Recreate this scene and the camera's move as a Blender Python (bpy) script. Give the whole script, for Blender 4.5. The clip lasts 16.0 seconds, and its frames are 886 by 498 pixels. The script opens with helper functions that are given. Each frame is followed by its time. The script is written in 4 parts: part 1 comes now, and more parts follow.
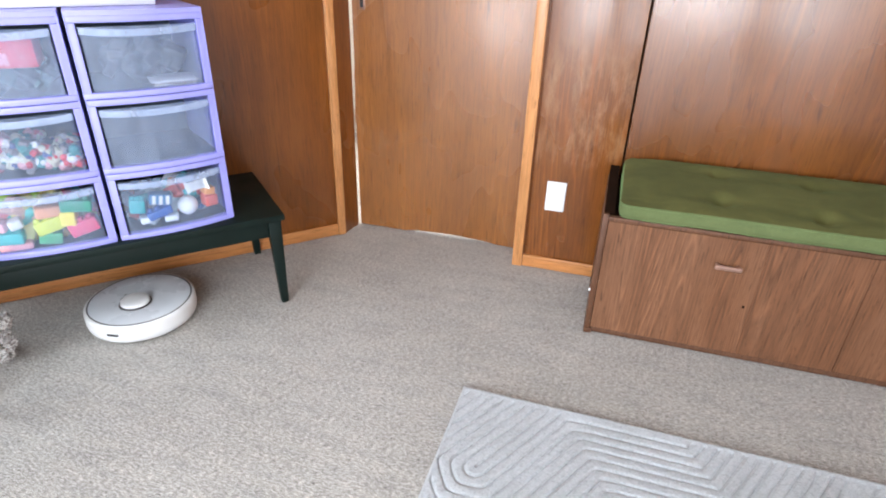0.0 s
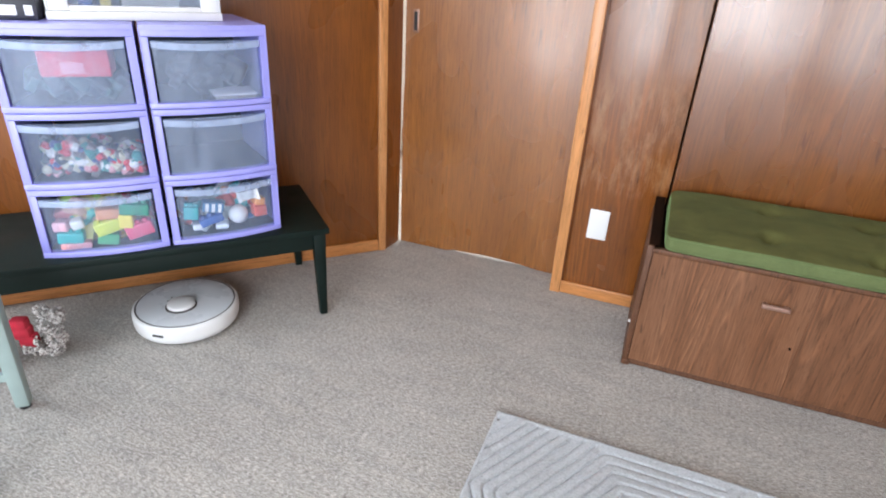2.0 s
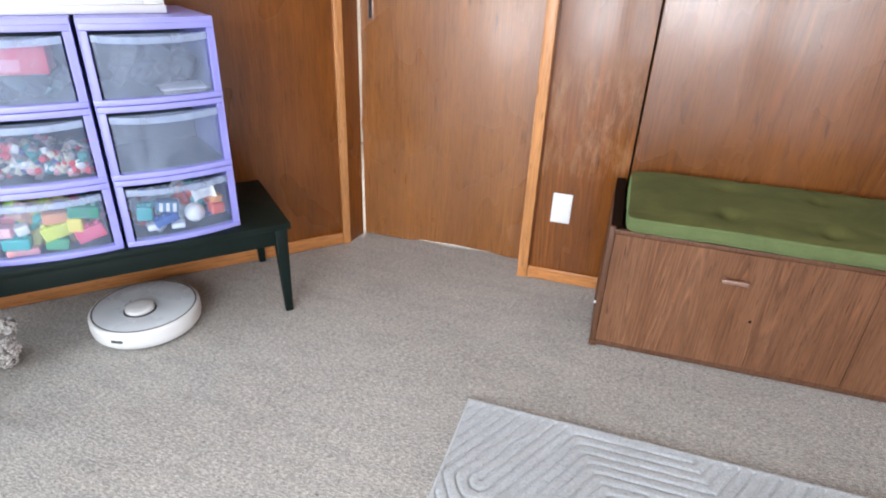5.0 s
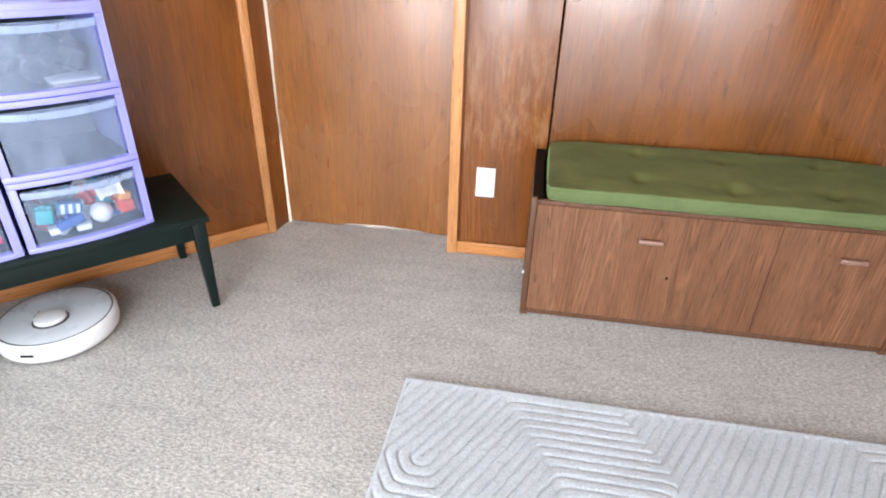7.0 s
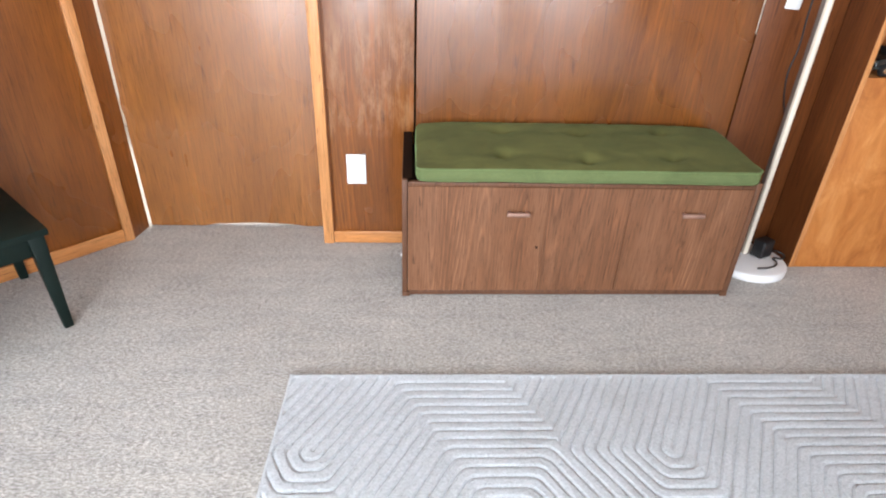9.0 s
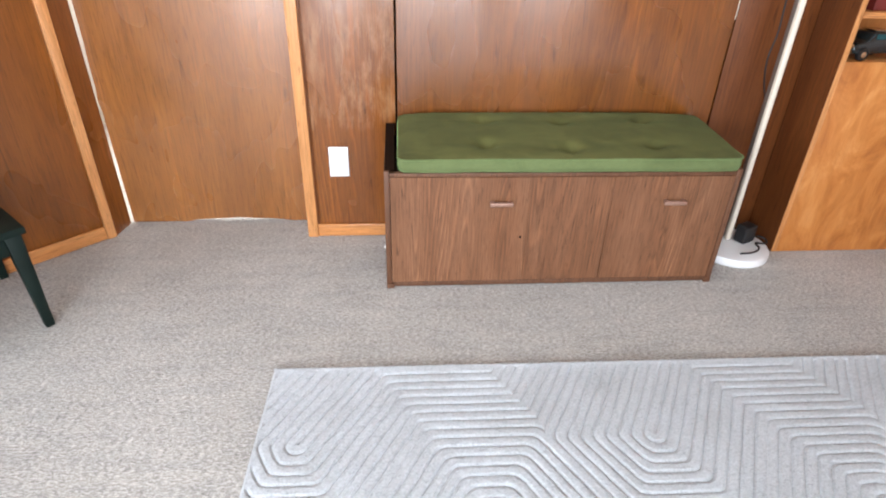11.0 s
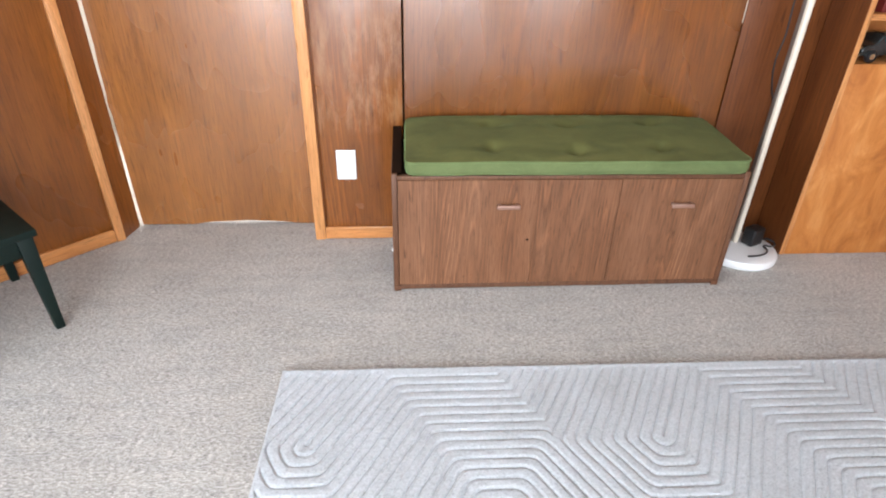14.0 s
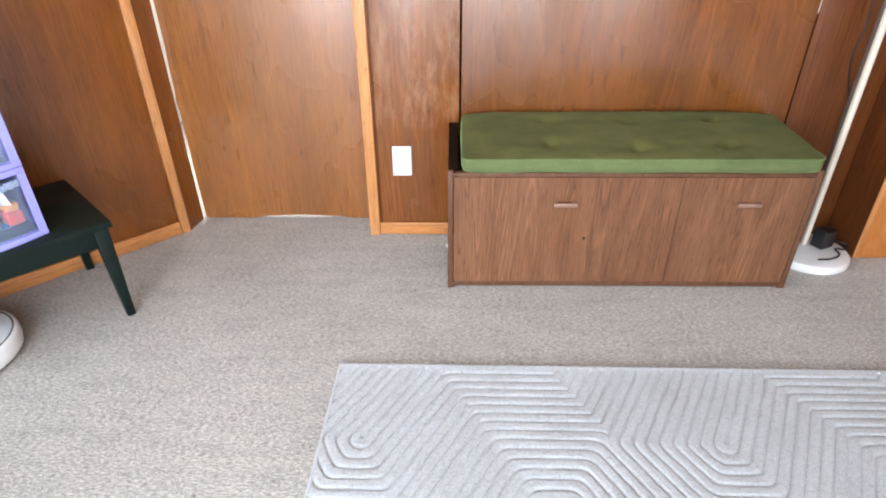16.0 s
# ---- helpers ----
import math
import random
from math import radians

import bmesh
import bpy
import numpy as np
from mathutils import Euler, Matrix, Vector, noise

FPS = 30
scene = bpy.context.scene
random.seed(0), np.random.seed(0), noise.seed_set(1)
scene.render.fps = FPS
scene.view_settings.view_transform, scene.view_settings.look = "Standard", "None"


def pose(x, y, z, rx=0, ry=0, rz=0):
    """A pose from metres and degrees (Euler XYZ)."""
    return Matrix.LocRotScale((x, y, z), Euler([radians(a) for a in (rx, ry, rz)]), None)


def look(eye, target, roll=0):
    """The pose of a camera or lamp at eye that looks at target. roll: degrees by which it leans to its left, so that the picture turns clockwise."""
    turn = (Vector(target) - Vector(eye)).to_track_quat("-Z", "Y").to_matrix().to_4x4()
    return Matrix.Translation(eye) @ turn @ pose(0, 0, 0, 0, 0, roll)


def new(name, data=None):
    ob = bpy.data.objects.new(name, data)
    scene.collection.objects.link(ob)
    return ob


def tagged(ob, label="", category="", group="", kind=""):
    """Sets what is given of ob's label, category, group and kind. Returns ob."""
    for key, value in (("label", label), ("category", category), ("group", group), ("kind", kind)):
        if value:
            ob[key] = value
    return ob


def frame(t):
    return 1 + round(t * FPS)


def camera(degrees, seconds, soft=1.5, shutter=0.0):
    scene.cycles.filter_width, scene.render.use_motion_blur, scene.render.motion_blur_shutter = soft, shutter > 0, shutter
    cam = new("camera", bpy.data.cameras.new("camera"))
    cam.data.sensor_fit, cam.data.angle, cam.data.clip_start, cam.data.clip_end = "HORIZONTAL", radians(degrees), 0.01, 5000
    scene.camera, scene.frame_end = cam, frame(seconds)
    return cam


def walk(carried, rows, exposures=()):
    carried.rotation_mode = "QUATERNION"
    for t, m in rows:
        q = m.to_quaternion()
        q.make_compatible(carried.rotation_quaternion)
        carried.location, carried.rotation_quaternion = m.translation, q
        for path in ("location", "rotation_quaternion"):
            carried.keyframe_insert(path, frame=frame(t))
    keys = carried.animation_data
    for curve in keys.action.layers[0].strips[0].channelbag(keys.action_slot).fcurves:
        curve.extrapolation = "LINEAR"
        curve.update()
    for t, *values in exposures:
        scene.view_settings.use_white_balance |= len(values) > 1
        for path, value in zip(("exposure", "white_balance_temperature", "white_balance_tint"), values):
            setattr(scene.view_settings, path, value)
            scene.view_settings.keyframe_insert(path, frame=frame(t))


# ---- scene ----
# ---- camera ----
cam = camera(75.7, 16.0, 2.0)
PATH = [
    (0, (0.027, 0.009, 1.186), (-0.458, 1.705, 0.243), 1.8),
    (0.5, (0.014, 0.009, 1.189), (-0.528, 1.686, 0.245), 2.3),
    (1, (0.011, 0.003, 1.187), (-0.573, 1.681, 0.268), 2.5),
    (1.5, (-0.004, -0.007, 1.191), (-0.609, 1.678, 0.299), 3.0),
    (2, (-0.006, -0.009, 1.195), (-0.603, 1.681, 0.307), 3.5),
    (2.5, (-0.004, -0.006, 1.193), (-0.603, 1.684, 0.307), 3.2),
    (3, (0.002, -0.004, 1.184), (-0.574, 1.684, 0.279), 3.1),
    (5.5, (0.016, 0.011, 1.189), (-0.44, 1.728, 0.27), 2.2),
    (6, (0.03, 0.012, 1.187), (-0.366, 1.734, 0.25), 2.0),
    (6.5, (0.034, 0.013, 1.193), (-0.283, 1.733, 0.223), 1.9),
    (7, (0.035, 0.014, 1.19), (-0.23, 1.742, 0.219), 1.6),
    (7.5, (0.046, 0.026, 1.189), (-0.136, 1.748, 0.189), 1.2),
    (8, (0.056, 0.03, 1.185), (-0.033, 1.758, 0.182), 1.3),
    (8.5, (0.069, 0.027, 1.182), (0.067, 1.753, 0.173), 1.4),
    (9, (0.084, 0.015, 1.177), (0.201, 1.746, 0.183), 2.2),
    (11.5, (0.111, 0.014, 1.174), (0.268, 1.726, 0.153), 1.5),
    (12, (0.11, 0.015, 1.168), (0.287, 1.729, 0.153), 1.6),
    (12.5, (0.113, 0.015, 1.16), (0.269, 1.731, 0.145), 1.1),
    (13, (0.115, 0.018, 1.163), (0.238, 1.731, 0.138), 0.7),
    (13.5, (0.111, 0.017, 1.171), (0.233, 1.734, 0.153), 0.9),
    (14, (0.104, 0.01, 1.176), (0.232, 1.732, 0.166), 1.3),
    (14.5, (0.096, 0.008, 1.183), (0.197, 1.733, 0.175), 1.1),
    (15, (0.071, 0.0, 1.168), (0.076, 1.736, 0.175), 0.8),
    (15.5, (0.069, 0.004, 1.165), (0.048, 1.731, 0.157), 0.2),
    (16, (0.074, 0.013, 1.178), (0.041, 1.731, 0.155), -0.4),
]
EXPOSURES = [(0.0, -0.24), (0.7, -0.28), (1.5, -0.40), (2.5, -0.55), (3.2, -0.53), (5.3, -0.41), (6.0, -0.33), (6.6, -0.09), (7.2, 0.0), (8.0, 0.01), (9.0, -0.02), (16.0, -0.02)]
walk(cam, [(t, look(eye, target, roll)) for t, eye, target, roll in PATH], EXPOSURES)

# ---- world and light ----
world = bpy.data.worlds.new("sky")
scene.world = world
world.use_nodes = True
wn = world.node_tree.nodes
sky = wn.new("ShaderNodeTexSky")
sky.sky_type, sky.sun_disc = "NISHITA", False
sky.sun_elevation, sky.sun_rotation = radians(48), radians(160)
wn["Background"].inputs["Strength"].default_value = 0.12
world.node_tree.links.new(sky.outputs["Color"], wn["Background"].inputs["Color"])
scene.view_settings.exposure = 0.0


def window_lamp(name, m, w, h, watts, colour):
    """The daylight that comes in through one window's opening."""
    lamp = bpy.data.lights.new(name, "AREA")
    lamp.shape, lamp.size, lamp.size_y, lamp.energy, lamp.color = "RECTANGLE", w, h, watts, colour
    ob = new(name, lamp)
    ob.matrix_world = m
    return ob


REAR = -1.35
DAY = (0.85, 0.915, 1.0)
window_lamp("daylight_window_1", pose(-0.55, REAR - 0.02, 1.22, 90, 0, 0), 1.6, 1.95, 122, (0.84, 0.91, 1.0))
window_lamp("daylight_window_2", pose(1.30, REAR - 0.02, 0.82, 90, 0, 0), 1.3, 1.35, 38, DAY)
window_lamp("daylight_window_3", pose(-2.63, -0.35, 1.30, 90, 0, -90), 1.6, 1.6, 105, (0.80, 0.90, 1.0))
window_lamp("daylight_next_room", pose(-0.9, 3.5, 1.3, -90, 0, 0), 1.2, 1.6, 90, (1.0, 0.99, 0.97))


# ---- materials ----
class Mat:
    """A node material with a Principled shader and short ways to add to it."""

    def __init__(self, name, colour=(0.5, 0.5, 0.5), rough=0.5, metal=0.0, coat=0.0):
        self.m = bpy.data.materials.new(name)
        self.m.use_nodes = True
        self.nodes, self.links = self.m.node_tree.nodes, self.m.node_tree.links
        self.b = self.nodes["Principled BSDF"]
        self.b.inputs["Base Color"].default_value = (*colour, 1)
        self.b.inputs["Roughness"].default_value = rough
        self.b.inputs["Metallic"].default_value = metal
        self.b.inputs["Coat Weight"].default_value = coat
        self.co = None

    def node(self, kind, **values):
        n = self.nodes.new(kind)
        for k, v in values.items():
            n.inputs[k].default_value = v
        return n

    def link(self, a, b):
        self.links.new(a, b)

    def coords(self, scale=(1, 1, 1), rot=(0, 0, 0), shift=(0, 0, 0)):
        t = self.co or self.nodes.new("ShaderNodeTexCoord")
        self.co = t
        m = self.nodes.new("ShaderNodeMapping")
        m.inputs["Scale"].default_value, m.inputs["Rotation"].default_value = scale, rot
        m.inputs["Location"].default_value = shift
        self.link(t.outputs["Object"], m.inputs["Vector"])
        return m.outputs["Vector"]

    def noise(self, vec, scale, detail=4, rough=0.55, distort=0.0):
        n = self.node("ShaderNodeTexNoise", Scale=scale, Detail=detail, Roughness=rough, Distortion=distort)
        self.link(vec, n.inputs["Vector"])
        return n.outputs["Fac"]

    def ramp(self, fac, *stops):
        r = self.nodes.new("ShaderNodeValToRGB")
        e = r.color_ramp.elements
        while len(e) < len(stops):
            e.new(0.5)
        for s, (p, c) in zip(e, stops):
            s.position = p
            s.color = (*c, 1) if len(c) == 3 else c
        self.link(fac, r.inputs["Fac"])
        return r.outputs["Color"]

    def mix(self, a, b, fac, mode="MIX"):
        n = self.nodes.new("ShaderNodeMix")
        n.data_type, n.blend_type = "RGBA", mode
        for sock, v in ((n.inputs[6], a), (n.inputs[7], b), (n.inputs[0], fac)):
            if hasattr(v, "is_output"):
                self.link(v, sock)
            else:
                sock.default_value = (*v, 1) if isinstance(v, tuple) else v
        return n.outputs[2]

    def math(self, op, a, b=0.0):
        n = self.nodes.new("ShaderNodeMath")
        n.operation = op
        for sock, v in ((n.inputs[0], a), (n.inputs[1], b)):
            if hasattr(v, "is_output"):
                self.link(v, sock)
            else:
                sock.default_value = v
        return n.outputs[0]

    def colour(self, c):
        self.link(c, self.b.inputs["Base Color"])
        return self

    def roughness(self, c):
        self.link(c, self.b.inputs["Roughness"])
        return self

    def bump(self, h, strength=0.3, dist=0.002):
        n = self.node("ShaderNodeBump", Strength=strength, Distance=dist)
        self.link(h, n.inputs["Height"])
        self.link(n.outputs["Normal"], self.b.inputs["Normal"])
        return self


def wood(name, dark, mid, light, rough=0.35, coat=0.0, along="z", figure=1.0, wear=0.25, seed=0.0, coat_rough=0.25, figure_mix=0.22, scuffed=False):
    """Wood-grain board: long fibres, pores and broad figure along one axis."""
    k = Mat(name, mid, rough, 0, coat)
    k.b.inputs["Coat Roughness"].default_value = coat_rough
    k.b.inputs["Coat IOR"].default_value = 2.0
    k.b.inputs["Specular IOR Level"].default_value = 0.25
    def axis(v):
        return {"x": (v, 1, 1), "y": (1, v, 1), "z": (1, 1, v)}[along]

    sh = (seed, seed * 0.7, seed * 1.3)
    # broad figure: soft flames that lean and close over a hand's breadth
    flame = k.noise(k.coords(axis(0.11), shift=sh), 10 * figure, 7, 0.66, 0.5)
    base = k.ramp(flame, (0.12, dark), (0.50, mid), (0.90, light))
    # fine fibres a few centimetres long, and sparse darker pores
    fibre = k.noise(k.coords(axis(0.035), shift=sh), 230, 4, 0.65, 0.15)
    c = k.mix(base, k.ramp(fibre, (0.34, (0.55, 0.50, 0.45)), (0.50, (1, 1, 1)), (0.70, (1.18, 1.16, 1.14))), 0.65, "MULTIPLY")
    # growth rings cut through: fine pale and dark lines that close into tall arches
    heart = k.noise(k.coords(axis(0.055), shift=(sh[0] + 0.3, sh[1], sh[2])), 4.2 * figure, 2, 0.45, 0.12)
    ring = k.math("FRACT", k.math("MULTIPLY", heart, 34.0))
    lines = k.ramp(ring, (0.0, (0.60, 0.56, 0.52)), (0.18, (1, 1, 1)), (0.50, (1, 1, 1)), (0.80, (1.75, 1.70, 1.62)), (0.97, (0.86, 0.84, 0.82)))
    where = k.noise(k.coords(axis(0.3), shift=sh), 5.0 * figure, 2)
    c = k.mix(c, k.mix((1, 1, 1), lines, k.ramp(where, (0.40, (0.15,) * 3), (0.62, (1, 1, 1)))), figure_mix, "MULTIPLY")
    dash = k.noise(k.coords(axis(0.16), shift=sh), 150, 3, 0.7)
    c = k.mix(c, k.ramp(dash, (0.30, (0.50, 0.46, 0.42)), (0.42, (1, 1, 1)), (0.62, (1, 1, 1)), (0.74, (1.25, 1.22, 1.18))), 0.6, "MULTIPLY")
    pore = k.noise(k.coords(axis(0.07), shift=sh), 95 * figure, 2, 0.5, 0.4)
    c = k.mix(c, k.ramp(pore, (0.27, (0.45, 0.40, 0.36)), (0.36, (1, 1, 1))), 0.8, "MULTIPLY")
    streak = k.noise(k.coords(axis(0.10), shift=sh), 34 * figure, 3, 0.55, 2.2)
    c = k.mix(c, k.ramp(streak, (0.60, (1, 1, 1)), (0.70, (1.22, 1.16, 1.08))), 0.45, "MULTIPLY")
    patch = k.noise(k.coords((1, 1, 0.6), shift=sh), 2.3, 4, 0.6)
    c = k.mix(c, k.ramp(patch, (0.3, (0.72, 0.70, 0.68)), (0.7, (1.22, 1.20, 1.18))), wear, "MULTIPLY")
    if scuffed:
        # pale rubbed marks above seat height, where things have leaned
        rub = k.noise(k.coords((1, 1, 0.28), shift=(1.7, 0, 0.4)), 24, 7, 0.72, 0.1)
        height = k.nodes.new("ShaderNodeSeparateXYZ")
        k.link(k.co.outputs["Object"], height.inputs[0])
        zone = k.ramp(height.outputs["Z"], (0.0, (0, 0, 0)), (0.445, (0, 0, 0)), (0.47, (1, 1, 1)), (0.80, (1, 1, 1)), (0.95, (0.2,) * 3))
        c = k.mix(c, (0.42, 0.22, 0.11), k.math("MULTIPLY", zone, k.ramp(rub, (0.46, (0, 0, 0)), (0.66, (0.58,) * 3))))
    k.colour(c)
    smear = k.noise(k.coords((1, 1, 0.55), shift=sh), 4.5, 2, 0.5, 0.3)
    k.roughness(k.ramp(smear, (0.3, (rough * 0.85,) * 3), (0.72, (min(1, rough * 1.25),) * 3)))
    if coat > 0.3:
        k.link(k.ramp(smear, (0.25, (coat_rough * 0.75,) * 3), (0.75, (min(1, coat_rough * 1.5),) * 3)), k.b.inputs["Coat Roughness"])
    k.bump(fibre, 0.10, 0.0008)
    return k.m


def plain(name, colour, rough=0.5, metal=0.0, vary=0.12, scale=9, bump=0.05, coat=0.0):
    """Painted or moulded surface with slight smears and a fine surface grain."""
    k = Mat(name, colour, rough, metal, coat)
    n = k.noise(k.coords(), scale, 5)
    lo = tuple(c * (1 - vary) for c in colour)
    hi = tuple(min(1, c * (1 + vary)) for c in colour)
    k.colour(k.ramp(n, (0.3, lo), (0.7, hi)))
    k.roughness(k.ramp(n, (0.3, (rough * 0.85,) * 3), (0.7, (min(1, rough * 1.15),) * 3)))
    k.bump(k.noise(k.coords(), 260, 2), bump, 0.0006)
    return k.m


WALL_WOOD = wood("panel_wood", (0.135, 0.040, 0.006), (0.236, 0.074, 0.011), (0.350, 0.121, 0.021), 0.45, 0.4, wear=0.6, coat_rough=0.27, figure_mix=0.3)
BED_WOOD = wood("varnished_panel_wood", (0.120, 0.034, 0.005), (0.205, 0.063, 0.010), (0.300, 0.103, 0.018), 0.45, 1.0, wear=0.6, seed=3.0, coat_rough=0.24, figure_mix=0.4)
SIDE_WOOD = wood("scuffed_panel_wood", (0.120, 0.034, 0.005), (0.205, 0.063, 0.010), (0.300, 0.103, 0.018), 0.45, 0.65, wear=0.6, seed=3.6, coat_rough=0.22, figure_mix=0.5, scuffed=True)
DOOR_WOOD = wood("door_wood", (0.195, 0.066, 0.012), (0.285, 0.104, 0.021), (0.385, 0.153, 0.036), 0.50, 0.6, wear=0.35, seed=7.0, coat_rough=0.26, figure_mix=0.3)
CAB_TONES = ((0.115, 0.047, 0.022), (0.172, 0.076, 0.037), (0.255, 0.125, 0.068))
CAB_WOOD = wood("cabinet_wood", *CAB_TONES, 0.55, 0.05, figure=1.5, wear=0.35, seed=11.0, figure_mix=0.6)
CAB_WOOD_B = wood("cabinet_wood_second_leaf", *CAB_TONES, 0.55, 0.05, figure=1.5, wear=0.35, seed=17.3, figure_mix=0.6)
CAB_WOOD_C = wood("cabinet_wood_third_leaf", *CAB_TONES, 0.55, 0.05, figure=1.5, wear=0.35, seed=23.9, figure_mix=0.6)
CAB_EDGE = wood("cabinet_edge_wood", (0.085, 0.036, 0.019), (0.125, 0.056, 0.030), (0.165, 0.080, 0.044), 0.5, 0.05, figure=1.2, seed=5.0)
TRIM_WOOD = wood("trim_wood", (0.50, 0.205, 0.070), (0.61, 0.275, 0.100), (0.70, 0.350, 0.145), 0.38, 0.3, figure=1.6, wear=0.3, seed=2.0)
TRIM_WOOD_X = wood("trim_wood_lying", (0.46, 0.175, 0.054), (0.57, 0.240, 0.078), (0.66, 0.305, 0.110), 0.38, 0.3, along="x", figure=1.6, wear=0.3, seed=2.0)
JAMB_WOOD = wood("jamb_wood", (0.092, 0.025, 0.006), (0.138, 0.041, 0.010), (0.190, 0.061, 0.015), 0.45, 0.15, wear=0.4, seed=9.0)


def plywood():
    k = Mat("orange_plywood", (0.5, 0.2, 0.06), 0.42, 0, 0.15)
    sw = k.noise(k.coords((1, 1, 0.6), shift=(4, 1, 2)), 6.5, 7, 0.64, 1.8)
    c = k.ramp(sw, (0.30, (0.32, 0.095, 0.018)), (0.45, (0.45, 0.155, 0.032)), (0.58, (0.53, 0.200, 0.048)), (0.72, (0.62, 0.27, 0.082)))
    fib = k.noise(k.coords((1, 1, 0.03)), 150, 3)
    k.colour(k.mix(c, k.ramp(fib, (0.35, (0.7, 0.66, 0.6)), (0.52, (1, 1, 1))), 0.25, "MULTIPLY"))
    k.bump(fib, 0.1, 0.001)
    return k.m


def carpet():
    """Short loop-pile carpet in mixed beige and grey yarns, in faint rows."""
    k = Mat("carpet_loop", (0.4, 0.36, 0.31), 0.95)
    rows = k.noise(k.coords((0.5, 1.35, 1), rot=(0, 0, 0.05)), 150, 6, 0.85)
    fleck = k.noise(k.coords(), 340, 3, 0.75)
    c = k.ramp(rows, (0.37, (0.175, 0.162, 0.146)), (0.5, (0.382, 0.360, 0.330)), (0.63, (0.69, 0.666, 0.630)))
    c = k.mix(c, k.ramp(fleck, (0.34, (0.45, 0.42, 0.37)), (0.47, (1, 1, 1)), (0.66, (1.22, 1.22, 1.20))), 0.85, "MULTIPLY")
    band = k.noise(k.coords((0.35, 1.5, 1), rot=(0, 0, 0.08)), 16, 4, 0.6)
    c = k.mix(c, k.ramp(band, (0.30, (0.84, 0.845, 0.86)), (0.5, (1, 1, 1)), (0.70, (1.09, 1.08, 1.06))), 0.8, "MULTIPLY")
    worn = k.noise(k.coords(), 3.0, 5, 0.6)
    c = k.mix(c, k.ramp(worn, (0.3, (0.86, 0.85, 0.84)), (0.7, (1.10, 1.10, 1.10))), 0.7, "MULTIPLY")
    spots = k.noise(k.coords((0.6, 1.2, 1)), 105, 2, 0.5)
    c = k.mix(c, k.ramp(spots, (0.27, (0.28, 0.25, 0.22)), (0.34, (1, 1, 1))), 0.8, "MULTIPLY")
    tuft = k.noise(k.coords((0.45, 1.3, 1)), 95, 5, 0.8)
    c = k.mix(c, k.ramp(tuft, (0.36, (0.50, 0.48, 0.45)), (0.45, (1, 1, 1)), (0.57, (1, 1, 1)), (0.66, (1.28, 1.27, 1.25))), 0.65, "MULTIPLY")
    k.colour(c)
    k.b.inputs["Sheen Weight"].default_value = 0.25
    k.bump(k.mix(rows, fleck, 0.6), 0.45, 0.003)
    return k.m


def rug_yarn():
    k = Mat("rug_yarn", (0.5, 0.5, 0.5), 0.95)
    f = k.noise(k.coords((0.6, 1.5, 1)), 300, 3, 0.7)
    c = k.ramp(f, (0.3, (0.335, 0.350, 0.362)), (0.5, (0.470, 0.488, 0.502)), (0.7, (0.585, 0.605, 0.620)))
    g = k.noise(k.coords((0.8, 1.3, 1)), 115, 4, 0.75)
    c = k.mix(c, k.ramp(g, (0.33, (0.55, 0.55, 0.56)), (0.46, (1, 1, 1)), (0.58, (1, 1, 1)), (0.68, (1.22, 1.22, 1.23))), 0.7, "MULTIPLY")
    w = k.noise(k.coords(), 5, 4)
    k.colour(k.mix(c, k.ramp(w, (0.3, (0.9, 0.89, 0.88)), (0.7, (1.06, 1.06, 1.07))), 0.8, "MULTIPLY"))
    k.b.inputs["Sheen Weight"].default_value = 0.3
    k.bump(f, 0.7, 0.003)
    return k.m


def velvet(name, low, mid, high, sheen):
    k = Mat(name, mid, 0.9)
    w = k.noise(k.coords((1, 1.6, 1)), 7, 5, 0.65, 0.6)
    f = k.noise(k.coords(), 420, 2)
    c = k.ramp(w, (0.25, low), (0.5, mid), (0.75, high))
    k.colour(k.mix(c, k.ramp(f, (0.35, (0.75, 0.75, 0.75)), (0.6, (1.1, 1.1, 1.1))), 0.6, "MULTIPLY"))
    k.b.inputs["Sheen Weight"].default_value = sheen
    k.b.inputs["Sheen Roughness"].default_value = 0.4
    k.b.inputs["Sheen Tint"].default_value = (0.40, 0.75, 0.30, 1)
    k.bump(f, 0.4, 0.002)
    return k.m


def clear_plastic(name, low, high):
    """Thin cloudy see-through plastic: mostly clear, a little milky and glossy."""
    k = Mat(name, (0.62, 0.73, 0.96), 0.18)
    clear = k.nodes.new("ShaderNodeBsdfTransparent")
    clear.inputs["Color"].default_value = (0.93, 0.95, 0.98, 1)
    mix = k.nodes.new("ShaderNodeMixShader")
    streak = k.noise(k.coords((3, 3, 1)), 6, 4)
    k.link(k.ramp(streak, (0.3, (low,) * 3), (0.7, (high,) * 3)), mix.inputs[0])
    k.link(clear.outputs[0], mix.inputs[1])
    k.link(k.b.outputs[0], mix.inputs[2])
    k.link(mix.outputs[0], k.nodes["Material Output"].inputs["Surface"])
    return k.m


def glass():
    k = Mat("window_glass", (1, 1, 1), 0.02)
    k.b.inputs["Transmission Weight"].default_value = 1.0
    k.b.inputs["IOR"].default_value = 1.45
    return k.m


